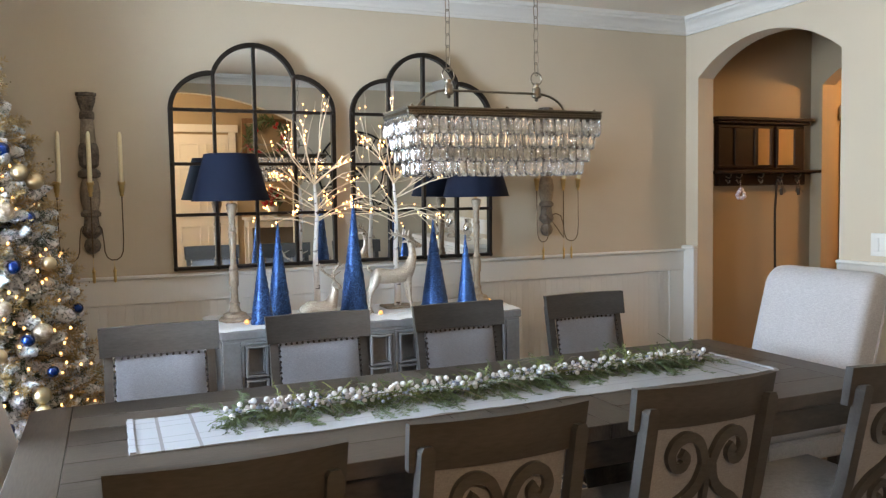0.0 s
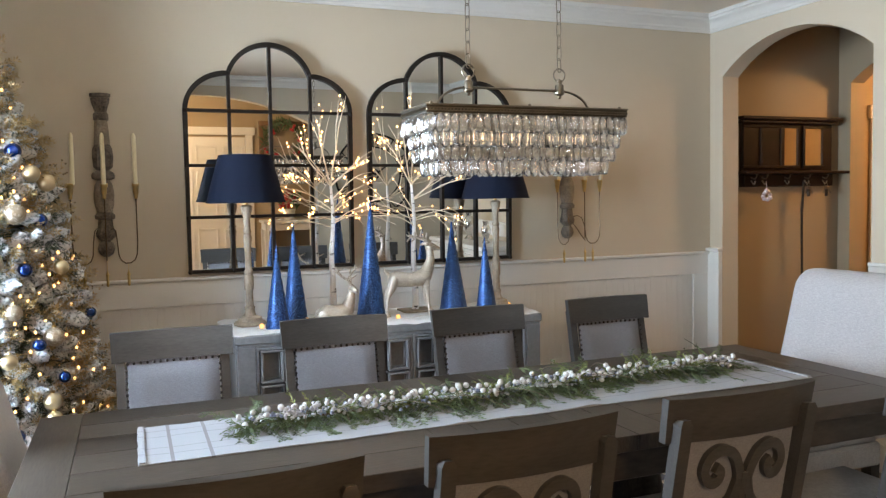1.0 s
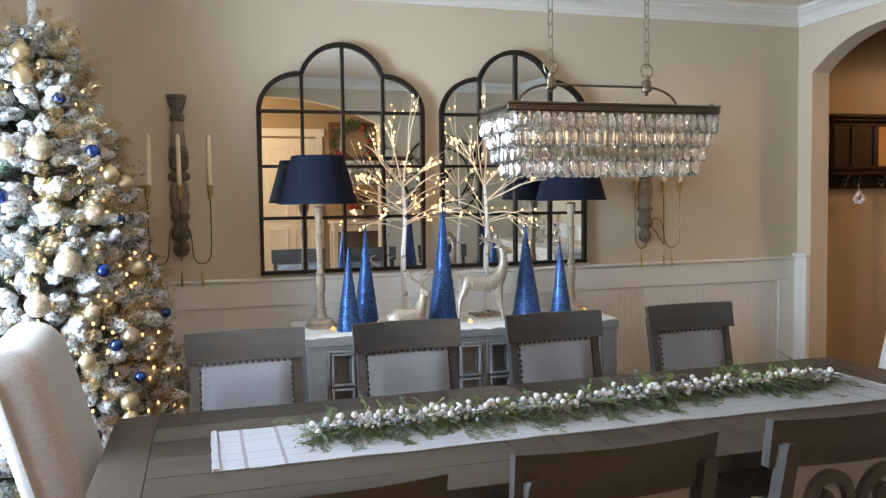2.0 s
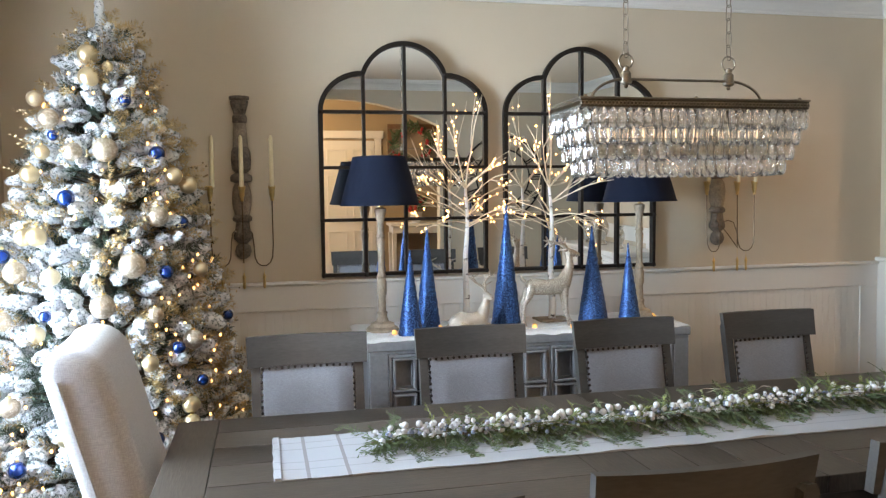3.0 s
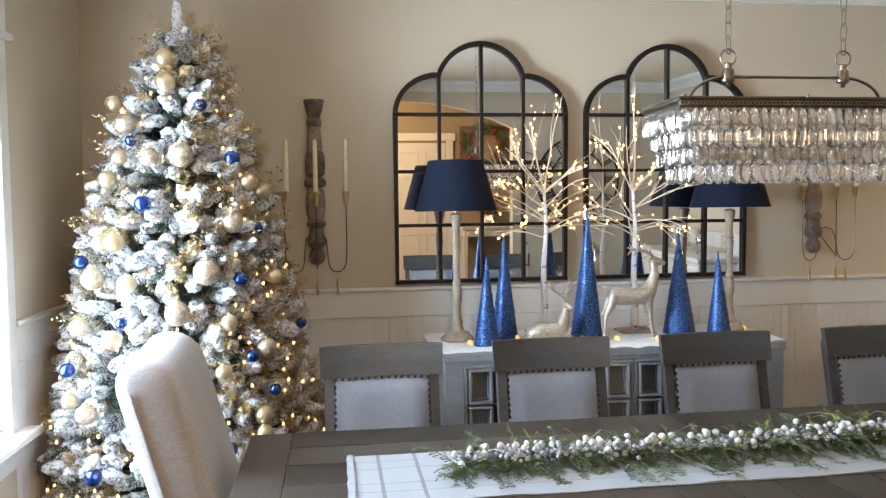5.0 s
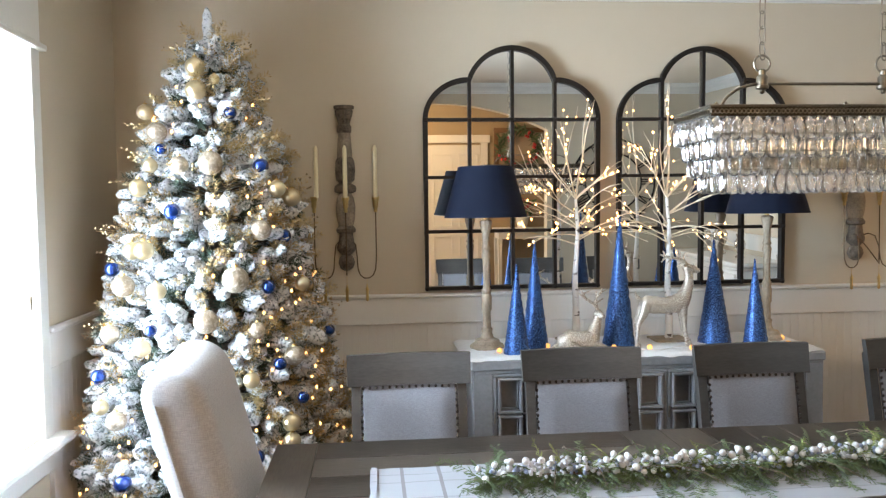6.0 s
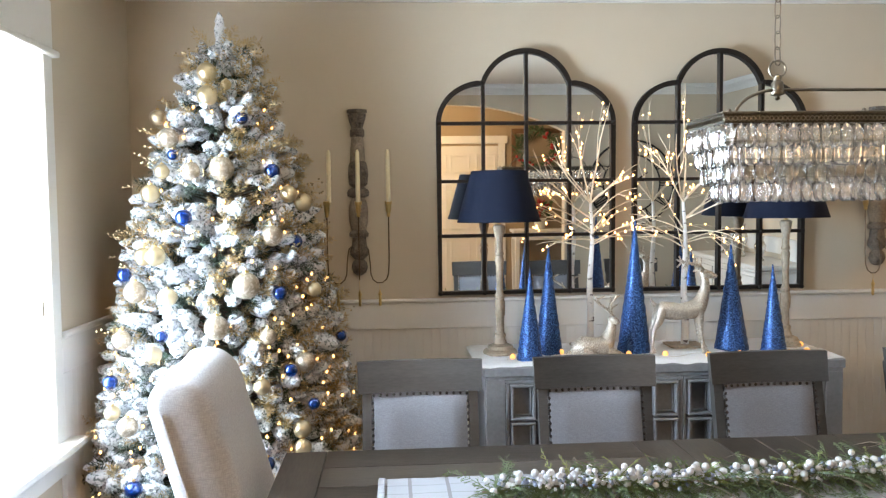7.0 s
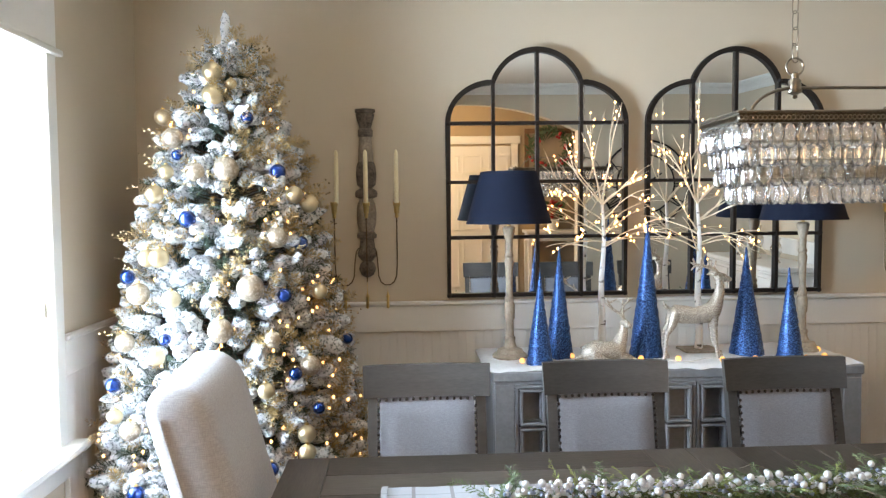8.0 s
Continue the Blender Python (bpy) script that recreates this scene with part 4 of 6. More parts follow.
def wall_sconce(x, cups):
    th = thing("wall_sconce", "carved baluster wall sconce with brass arms and three ivory candles", "sconce", "pair of candle sconces", pose(x, -0.002, 0))
    left, middle, right = cups

    def col(name, prof, mat, seg=14):
        g = Geo()
        g.m = pose(0, -0.032, 0)
        part(name, g.lathe(prof, seg, squash=0.85), mat, th)
    col("capital", [(0.026, 1.875), (0.030, 1.89), (0.040, 1.92), (0.043, 1.94), (0.036, 1.942), (0.047, 1.948), (0.047, 1.962)], CARVE, 8)
    col("necking", [(0.030, 1.835), (0.034, 1.84), (0.034, 1.865), (0.028, 1.875)], CARVE)
    col("shaft", [(0.036, 1.72), (0.032, 1.79), (0.028, 1.836)], CARVEL)
    col("acanthus", [(0.028, 1.60), (0.044, 1.615), (0.048, 1.66), (0.045, 1.70), (0.036, 1.722)], CARVE, 9)
    col("collar", [(0.028, 1.552), (0.050, 1.56), (0.052, 1.575), (0.048, 1.588), (0.030, 1.60)], CARVE)
    col("vase", [(0.034, 1.40), (0.044, 1.44), (0.046, 1.49), (0.040, 1.53), (0.028, 1.553)], CARVEL)
    col("ring", [(0.030, 1.365), (0.044, 1.37), (0.046, 1.385), (0.034, 1.40)], CARVE)
    col("foot", [(0.012, 1.188), (0.030, 1.20), (0.040, 1.225), (0.034, 1.25), (0.022, 1.262), (0.044, 1.285), (0.046, 1.30), (0.036, 1.33), (0.032, 1.366)], CARVE, 9)
    for s, e in ((-1, left), (1, right)):
        k = abs(e) / 0.142
        pts = [(s * 0.028, -0.06, 1.318), (s * 0.036, -0.085, 1.324), (s * 0.046 * k, -0.11, 1.312), (s * 0.052 * k, -0.13, 1.26), (s * 0.056 * k, -0.136, 1.20), (s * 0.066 * k, -0.137, 1.174), (s * 0.084 * k, -0.137, 1.160), (s * 0.108 * k, -0.137, 1.160), (s * 0.127 * k, -0.136, 1.174), (s * 0.138 * k, -0.136, 1.20), (e, -0.135, 1.26), (e, -0.134, 1.40), (e, -0.134, 1.47)]
        part("arm", Geo().tube(pts, 0.0028, 6), BRONZE, th)
    part("arm", Geo().tube([(0, -0.065, 1.30), (middle * 0.4, -0.10, 1.25), (middle * 0.9, -0.132, 1.19), (middle, -0.137, 1.175), (middle, -0.137, 1.20), (middle, -0.137, 1.30), (middle, -0.137, 1.47)], 0.0028, 6), BRONZE, th)
    for cx in cups:
        g = Geo()
        g.m = pose(cx, -0.1355, 0)
        part("candle_cup", g.lathe([(0.005, 1.462), (0.009, 1.468), (0.008, 1.48), (0.012, 1.488), (0.013, 1.515), (0.0165, 1.52), (0.017, 1.535), (0.012, 1.536)], 12), BRASS, th, "brass candle cup")
        g = Geo()
        g.m = pose(cx, -0.1355, 0, 0.5 * (cx > 0), 0.4 * (cx < 0))
        part("candle", g.lathe([(0.0108, 1.53), (0.0100, 1.71), (0.009, 1.755), (0.004, 1.768)], 12), IVORY, th, "ivory taper candle")
    for cx, z in ((left * 0.68, 1.160), (middle, 1.172), (right * 0.68, 1.160)):
        g = Geo().tube([(cx, -0.137, z), (cx, -0.137, 1.126)], 0.0008, 5)
        g.m = pose(cx, -0.137, 0)
        g.lathe([(0.002, 1.052), (0.0065, 1.058), (0.006, 1.10), (0.0085, 1.108), (0.004, 1.118), (0.002, 1.128)], 8)
        part("pendant", g, BRASS, th)
    return th


wall_sconce(-0.364, (-0.140, 0.003, 0.140))
wall_sconce(2.172, (-0.125, 0.056, 0.160))

# ---- chandelier ----
CRYSTAL = plain("crystal", (1, 1, 1), 0.015, trans=1.0, ior=1.55)
nt, n, l, b = nodes_of(CRYSTAL)
clear = n.new("ShaderNodeBsdfTransparent")
mx = n.new("ShaderNodeMixShader")
b.inputs["Metallic"].default_value = 0.18
mx.inputs[0].default_value = 0.08
l.new(b.outputs[0], mx.inputs[1])
l.new(clear.outputs[0], mx.inputs[2])
l.new(mx.outputs[0], n["Material Output"].inputs[0])
CBULB = plain("chandelier_bulb", (1.0, 0.70, 0.40), 0.15, emit=3.0)
ch = thing("chandelier", "rectangular aged-silver chandelier with four tiers of crystal drops", "chandelier")
CX0, CX1, CY0, CY1, CZ = 0.558, 1.254, -1.968, -1.744, 1.705
cx, cy = (CX0 + CX1) / 2, (CY0 + CY1) / 2


def rect_band(x0, x1, y0, y1, z0, z1, t):
    g = Geo()
    for a, b2, c, d in ((x0, x1, y0, y0 + t), (x0, x1, y1 - t, y1), (x0, x0 + t, y0 + t, y1 - t), (x1 - t, x1, y0 + t, y1 - t)):
        g.box(((a + b2) / 2, (c + d) / 2, (z0 + z1) / 2), (b2 - a, d - c, z1 - z0), 0.0015)
    return g


# frame metal darkened to put shade in the gaps behind pierced_band
band = part("frame", rect_band(CX0, CX1, CY0, CY1, CZ - 0.024, CZ, 0.006), surface("shaded_silver", (0.10, 0.085, 0.065), 0.45, 0.9, vary=0.4, scale=60, fine=300, bump=0.25), ch)
part("lip", rect_band(CX0 - 0.003, CX1 + 0.003, CY0 - 0.003, CY1 + 0.003, CZ - 0.003, CZ + 0.003, 0.012), SILVER, band)
g = Geo()
for k in range(64):
    x = CX0 + 0.006 + (CX1 - CX0 - 0.012) * k / 63
    for y in (CY0 - 0.001, CY1 + 0.001):
        g.m = pose(x, y, CZ - 0.0135, 90)
        g.lathe([(0.0052, -0.002), (0.0066, 0), (0.0052, 0.002), (0.0034, 0.0015)], 8, cap=False)
for k in range(18):
    for x in (CX0 - 0.001, CX1 + 0.001):
        g.m = pose(x, CY0 + 0.006 + (CY1 - CY0 - 0.012) * k / 17, CZ - 0.0135, 0, 90)
        g.lathe([(0.0052, -0.002), (0.0066, 0), (0.0052, 0.002), (0.0034, 0.0015)], 8, cap=False)
tagged(part("pierced_band", g, SILVER, band), kind="stuff")
drop_mesh = Geo().lathe([(0.004, -0.0585), (0.010, -0.056), (0.0145, -0.050), (0.0163, -0.041), (0.0163, -0.026), (0.0146, -0.014), (0.0100, -0.005), (0.004, 0.001)], 14, squash=0.6).mesh("drop", CRYSTAL, smooth=24)
rc = random.Random(8)
for tier in range(4):
    ins = 0.004 + 0.0165 * tier
    z = CZ - 0.024 - 0.0418 * tier
    x0, x1, y0, y1 = CX0 + ins, CX1 - ins, CY0 + ins * 0.75, CY1 - ins * 0.75
    if tier:
        part("tier_rail", rect_band(x0 - 0.002, x1 + 0.002, y0 - 0.002, y1 + 0.002, z + 0.001, z + 0.004, 0.004), SILVER, ch)
    nl, ns = round((x1 - x0) / 0.0252), max(4, round((y1 - y0) / 0.0252))
    spots = [(x0 + (x1 - x0) * (k + 0.5) / nl, y, 0) for k in range(nl) for y in (y0, y1)] + [(x, y0 + (y1 - y0) * (k + 0.5) / ns, 90) for k in range(ns) for x in (x0, x1)]
    for x, y, r in spots:
        part("drop", drop_mesh, CRYSTAL, ch, at=pose(x, y, z, rc.uniform(-7, 7), rc.uniform(-6, 6), r + rc.uniform(-55, 55)))
for k in range(5):
    x = CX0 + 0.11 + (CX1 - CX0 - 0.22) * k / 4
    g = Geo()
    g.m = pose(x, cy, 0)
    part("candle_sleeve", g.lathe([(0.022, CZ - 0.13), (0.010, CZ - 0.12), (0.010, CZ - 0.10), (0.012, CZ - 0.096)], 10), IVORY, ch)
    part("candle_bulb", Geo().ball((x, cy, CZ - 0.078), 0.010, 10, 8, 1.6), CBULB, ch)
part("cross_bar", Geo().box((cx, cy, CZ - 0.135), (CX1 - CX0 - 0.12, 0.012, 0.008), 0.002), SILVER, ch)
HX0, HX1, HZ = 0.743, 1.068, 1.774
for s, hx, ex in ((-1, HX0, CX0 + 0.075), (1, HX1, CX1 - 0.075)):
    pts = [(hx + (ex - hx) * math.sin(q * math.pi / 20), cy, CZ - 0.004 + (HZ - CZ + 0.004) * math.cos(q * math.pi / 20)) for q in range(11)]
    part("arm", Geo().tube(pts, 0.004, 8), SILVER, ch)
    g = Geo()
    g.m = pose(hx, cy, HZ)
    part("hub", g.lathe([(0.003, -0.026), (0.007, -0.022), (0.005, -0.017), (0.016, -0.012), (0.017, -0.006), (0.0145, -0.004), (0.0145, 0.016), (0.012, 0.02), (0.009, 0.022), (0.009, 0.034), (0.004, 0.037)], 16), SILVER, ch)
    ring = [(hx + 0.021 * math.cos(a * math.pi / 12), cy, HZ + 0.05 + 0.021 * math.sin(a * math.pi / 12)) for a in range(24)]
    part("ring", Geo().tube(ring, 0.0026, 6, closed=True), SILVER, ch)
    link = Geo().tube([(0.0085 * math.cos(a * math.pi / 8), 0, 0.0085 * math.sin(a * math.pi / 8) + (0.014 if math.sin(a * math.pi / 8) > 0.01 else -0.014 if math.sin(a * math.pi / 8) < -0.01 else 0)) for a in range(16)], 0.0016, 6, closed=True).mesh("chain_link", SILVER)
    k, z = 0, HZ + 0.082
    while z < ZC - 0.03:
        part("chain_link", link, SILVER, ch, at=pose(hx, cy, z, 0, 3 * (k % 3 - 1), 20 + 90 * (k % 2)))
        z += 0.0385
        k += 1
    g = Geo()
    g.m = pose(hx, cy, ZC)
    part("canopy", g.lathe([(0.004, -0.035), (0.012, -0.03), (0.05, -0.012), (0.055, -0.0005)], 20), SILVER, ch)
part("top_bar", Geo().tube([(HX0, cy, HZ), (HX1, cy, HZ)], 0.004, 8), SILVER, ch)
for x in (CX0 + 0.02, cx, CX1 - 0.02):
    for y in (CY0 + 0.015, CY1 - 0.015):
        part("finial", Geo().ball((x, y, CZ + 0.006), 0.0055, 8, 6), SILVER, ch)
part("spreader", Geo().box((cx, cy, CZ - 0.01), (CX1 - CX0 - 0.014, 0.012, 0.006), 0.001), SILVER, ch)


# ---- table runner and garland ----
RUNX0, RUNX1, RUNY0, RUNY1 = -0.262, 2.003, -2.018, -1.657
CLOTH = bpy.data.materials.new("plaid_runner_cloth")
nt, n, l, b = nodes_of(CLOTH)
tc = n.new("ShaderNodeTexCoord")
sp = n.new("ShaderNodeSeparateXYZ")
l.new(tc.outputs["Object"], sp.inputs[0])


def stripe(out, centres, half):
    total = None
    for c in centres:
        d = n.new("ShaderNodeMath")
        d.operation = "COMPARE"
        d.inputs[1].default_value, d.inputs[2].default_value = c, half
        l.new(out, d.inputs[0])
        if total is None:
            total = d.outputs[0]
        else:
            mx2 = n.new("ShaderNodeMath")
            mx2.operation = "MAXIMUM"
            l.new(total, mx2.inputs[0])
            l.new(d.outputs[0], mx2.inputs[1])
            total = mx2.outputs[0]
    return total


wide = stripe(sp.outputs[0], [RUNX0 + 0.085, RUNX0 + 0.185, RUNX1 - 0.085, RUNX1 - 0.185], 0.0048)
thin = stripe(sp.outputs[1], [RUNY0 + 0.075, RUNY0 + 0.13, RUNY1 - 0.055, RUNY1 - 0.115], 0.0028)
mixs = n.new("ShaderNodeMath")
mixs.operation = "MULTIPLY_ADD"
mixs.inputs[1].default_value = 0.55
l.new(thin, mixs.inputs[0])
l.new(wide, mixs.inputs[2])
mc = n.new("ShaderNodeMix")
mc.data_type = "RGBA"
mc.inputs["A"].default_value, mc.inputs["B"].default_value = (0.335, 0.34, 0.362, 1), (0.21, 0.20, 0.20, 1)
l.new(mixs.outputs[0], mc.inputs["Factor"])
l.new(mc.outputs["Result"], b.inputs["Base Color"])
b.inputs["Roughness"].default_value = 0.95
nz3 = n.new("ShaderNodeTexNoise")
nz3.inputs["Scale"].default_value = 600
bp = n.new("ShaderNodeBump")
bp.inputs["Strength"].default_value, bp.inputs["Distance"].default_value = 0.3, 0.001
l.new(nz3.outputs["Fac"], bp.inputs["Height"])
l.new(bp.outputs[0], b.inputs["Normal"])
g = Geo()
nx, ny2 = 120, 14
vs, fs = [], []
for side in (0, 1):
    for i in range(nx + 1):
        for k in range(ny2 + 1):
            x = RUNX0 + (RUNX1 - RUNX0) * i / nx
            y = RUNY0 + (RUNY1 - RUNY0) * k / ny2
            edge = 0.006 * noise.noise(Vector((x * 5, 0.4 + (k > 7), 0)))
            y += edge * (1 if k in (0, ny2) else 0.5)
            x += 0.004 * noise.noise(Vector((y * 20, 7, i / nx)))
            w = 0.0045 * max(0.0, noise.noise(Vector((x * 7, y * 9, 2)))) + 0.003 * max(0.0, noise.noise(Vector((x * 18, y * 20, 5))))
            vs.append((x, y, TZ + 0.001 + (0.0022 + w) * side))
N2 = (nx + 1) * (ny2 + 1)
for side in (0, 1):
    for i in range(nx):
        for k in range(ny2):
            a = side * N2 + i * (ny2 + 1) + k
            fs.append((a, a + ny2 + 1, a + ny2 + 2, a + 1))
rim = [i * (ny2 + 1) for i in range(nx + 1)] + [nx * (ny2 + 1) + k for k in range(1, ny2 + 1)] + [i * (ny2 + 1) + ny2 for i in range(nx - 1, -1, -1)] + [k for k in range(ny2 - 1, 0, -1)]
for a, c in zip(rim, rim[1:] + rim[:1]):
    fs.append((a, c, N2 + c, N2 + a))
runner = whole("table_runner", g.put(vs, fs), CLOTH, "white cotton runner with thin grey plaid lines on the table", "table runner", smooth=70)

for x in (RUNX0 + 0.010, RUNX1 - 0.010):
    # stitched end hems lie a little proud of the cloth
    hem = Geo().tube([(x + 0.001 * math.sin(k * 1.7), RUNY0 + 0.004 + (RUNY1 - RUNY0 - 0.008) * k / 12, TZ + 0.0068 + 0.0008 * math.sin(k * 2.3)) for k in range(13)], 1.0, flat=(0.016, 0.004), up=(0, 0, 1))
    part("hem", hem, CLOTH, runner)

CEDAR = surface("cedar_green", (0.040, 0.066, 0.028), 0.65, vary=0.5, scale=9, fine=80, bump=0.1, second=(0.10, 0.14, 0.055))
STEMB = surface("brown_stem", (0.14, 0.10, 0.07), 0.8, vary=0.3, scale=30)
PEARL = surface("pearl_berry", (0.63, 0.635, 0.655), 0.25, vary=0.06, scale=60, spec=0.7)
SILVB = surface("silver_berry", (0.52, 0.53, 0.58), 0.30, 0.25, vary=0.1, scale=60)
BLUEB = surface("dusty_blue_berry", (0.24, 0.28, 0.40), 0.35, 0.2, vary=0.2, scale=60)
gar = thing("berry_garland", "cedar garland with pearl, silver and blue berries on the runner", "garland")
rg = random.Random(21)


def spine(q):
    """The garland's line along the runner."""
    return Vector((0.0 + 1.845 * q, -1.835 + 0.085 * q + 0.012 * math.sin(q * 11), TZ + 0.022))


part("stem", Geo().tube([spine(k / 40) for k in range(41)], 0.004, 6), STEMB, gar)


def cedar_sprig(geo, p, d, length, rr):
    """A flat feathery cedar spray: a drooping axis with forked side leaflets."""
    p, d = Vector(p), Vector(d).normalized()
    side = d.cross(Vector((0, 0, 1)))
    side = side.normalized() if side.length > 0.05 else Vector((1, 0, 0))
    roll = rr.uniform(-0.7, 0.7)
    n2 = 12
    pts = [p]
    for k in range(n2):
        d = (d + Vector((0, 0, -0.05)) + side * rr.uniform(-.09, .09)).normalized()
        q = pts[-1] + d * length / n2
        q.z = max(q.z, TZ + 0.006)
        pts.append(q)
    geo.tube(pts, [0.0013 * (1 - 0.7 * k / n2) for k in range(n2 + 1)], 3)
    up = side.cross(d).normalized()
    for k in range(1, n2 + 1):
        for s in (-1, 1):
            if rr.random() < 0.2:
                continue
            L = length * 0.22 * (1 - 0.5 * k / n2) * rr.uniform(0.5, 1.35)
            e = (d * rr.uniform(0.5, 1.3) + side * s * rr.uniform(0.5, 0.9) + up * roll * s * 0.5).normalized()
            q = pts[k] + e * L
            q.z = max(q.z, TZ + 0.006)
            geo.tube([pts[k], pts[k] + (q - pts[k]) * 0.5, q], [0.0010, 0.0012, 0.0004], 3)
            for w in (-1, 1):
                e2 = (e + d * 0.5 * w + side * 0.2 * w).normalized()
                q2 = pts[k] + (q - pts[k]) * 0.55 + e2 * L * 0.45
                q2.z = max(q2.z, TZ + 0.006)
                geo.tube([pts[k] + (q - pts[k]) * 0.5, q2], [0.0011, 0.0004], 3)


fol = Geo()
for k in range(500):
    q = rg.random()
    p = spine(q)
    ang = rg.uniform(0, 2 * math.pi)
    d = (math.cos(ang) * 0.8 + (-0.5 if q < 0.07 else 0.1), math.sin(ang) * 0.9 - 0.42, rg.choice((0.05, 0.15, 0.3, 0.6)) * rg.uniform(0.5, 1.2))
    cedar_sprig(fol, p, d, rg.uniform(0.055, 0.14), rg)
for k in range(44):
    p = spine(rg.uniform(0.1, 0.98))
    cedar_sprig(fol, p, (rg.uniform(-.4, .6), rg.choice([-1, 0.3, 0.6]), rg.uniform(0.2, 0.8)), rg.uniform(0.07, 0.115), rg)
for k in range(46):
    # long wisps trail over the runner's edges
    cedar_sprig(fol, spine(rg.uniform(0.03, 0.98)), (rg.uniform(-.5, .7), rg.choice([-1, -1, -1, 0.8]), rg.uniform(-0.05, 0.2)), rg.uniform(0.14, 0.20), rg)
fresh = Geo()
for k in range(95):
    # paler new growth stands up in bunches along the stem
    p = spine(rg.choice((0.16, 0.30, 0.45, 0.62, 0.80, 0.90)) + rg.gauss(0, 0.03))
    cedar_sprig(fresh, p, (rg.uniform(-.7, .7), rg.uniform(-.9, .5), rg.uniform(0.3, 1.0)), rg.uniform(0.05, 0.095), rg)
LIME = surface("fresh_cedar_green", (0.13, 0.17, 0.045), 0.6, vary=0.4, scale=14, fine=80, bump=0.1, second=(0.20, 0.24, 0.075))
for nm, geo, mat, text in (("foliage", fol, CEDAR, "feathery green cedar sprays"), ("fresh_growth", fresh, LIME, "pale yellow-green cedar tips")):
    me = bpy.data.meshes.new(nm)
    me.from_pydata(geo.v, [], geo.f)
    me.materials.append(mat)
    tagged(part(nm, me, mat, gar, text), kind="stuff")
fine_t = Geo()
for k in range(24):
    p = spine(rg.uniform(0.05, 1.0))
    a = rg.choice([-1, -1, 1])
    L = rg.uniform(0.10, 0.20)
    dx = rg.uniform(-.1, .2)
    pts = [p + Vector((dx * u, a * L * u, 0.045 * math.sin(u * 2.6) - 0.016 * u)) for u in (0, .25, .5, .75, 1)]
    for q in pts:
        q.z = max(q.z, TZ + 0.006)
    fine_t.tube(pts, [0.0012] * 4 + [0.0006], 4)
tagged(part("loose_stem", fine_t, STEMB, gar), kind="stuff")
meshes = [Geo().ball((0, 0, 0), 1.0, 12, 8).mesh("berry", m) for m in (PEARL, SILVB, BLUEB)]
placed = []
small = [Geo(), Geo()]


def berry(p, r, kind):
    """One berry, unless it would sink into another."""
    if any((p - o).length < (r + s2) * 0.84 for o, s2 in placed):
        return
    placed.append((p, r))
    if len(placed) > 295:
        small[kind == 2].ball(p, r, 10, 6)
    else:
        part("berry", meshes[kind], None, gar, at=Matrix.LocRotScale(p, None, (r, r, r)))


# sprays of large pearl berries at intervals, with small silver and blue ones strung between them
for k in range(19):
    c = spine(0.045 + 0.95 * k / 18 + rg.uniform(-0.012, 0.012)) + Vector((0, rg.uniform(-0.012, 0.016), 0))
    for j in range(26):
        r = rg.uniform(0.0072, 0.0104)
        p = c + Vector((rg.gauss(0, 0.026), rg.gauss(0.0, 0.019), 0))
        p.z = TZ + 0.014 + r + rg.random() * 0.040
        if j < 15:
            berry(p, r, 0)
for k in range(1100):
    q = 0.03 + 0.965 * rg.random()
    r = rg.uniform(0.0046, 0.0068)
    p = spine(q) + Vector((rg.uniform(-.02, .02), rg.gauss(0.004, 0.019), 0))
    p.z = TZ + 0.012 + r + rg.random() * 0.030
    berry(p, r, 1 if rg.random() < 0.6 else 2)

for geo, mat in zip(small, (SILVB, BLUEB)):
    tagged(part("berry_filling", geo, mat, gar, "tight small frosted berries", smooth=70), kind="stuff")

# ---- christmas tree ----
TCX, TCY = -0.88, -0.52
FLOCK = surface("flocked_needle", (0.93, 0.945, 0.96), 0.95, vary=0.04, scale=40, fine=260, bump=0.6, dist=0.004, spec=0.1)
nt, n, l, b = nodes_of(FLOCK)
tc = n.new("ShaderNodeTexCoord")
# dark specks in the colour stand for shaded crevices of the crust
pit_shade = n.new("ShaderNodeTexNoise")
pit_shade.inputs["Scale"].default_value, pit_shade.inputs["Detail"].default_value, pit_shade.inputs["Roughness"].default_value = 85, 3, 0.7
l.new(tc.outputs["Object"], pit_shade.inputs["Vector"])
rp = n.new("ShaderNodeValToRGB")
rp.color_ramp.elements[0].position, rp.color_ramp.elements[1].position = 0.375, 0.50
rp.color_ramp.elements[0].color, rp.color_ramp.elements[1].color = (0.13, 0.17, 0.18, 1), (0.67, 0.69, 0.72, 1)
l.new(pit_shade.outputs["Fac"], rp.inputs[0])
l.new(rp.outputs["Color"], b.inputs["Base Color"])
NEEDLE = surface("green_needle", (0.035, 0.06, 0.04), 0.8, vary=0.4, scale=12, second=(0.07, 0.095, 0.07), spec=0.2)
GOLDT = surface("gold_tinsel_leaf", (0.50, 0.36, 0.17), 0.3, 0.75, vary=0.35, scale=40)
BEADM = surface("pale_gold_bead", (0.62, 0.50, 0.30), 0.25, 0.6, vary=0.1, scale=40)
tree = thing("christmas_tree", "flocked white christmas tree with gold and blue ornaments and warm lights", "christmas tree", at=pose(TCX, TCY, 0))
rt = random.Random(77)


def tree_r(z):
    return float(np.interp(z, [0.15, 0.3, 0.6, 1.08, 1.6, 1.93, 2.15, 2.27], [0.53, 0.56, 0.53, 0.43, 0.305, 0.185, 0.10, 0.02]))


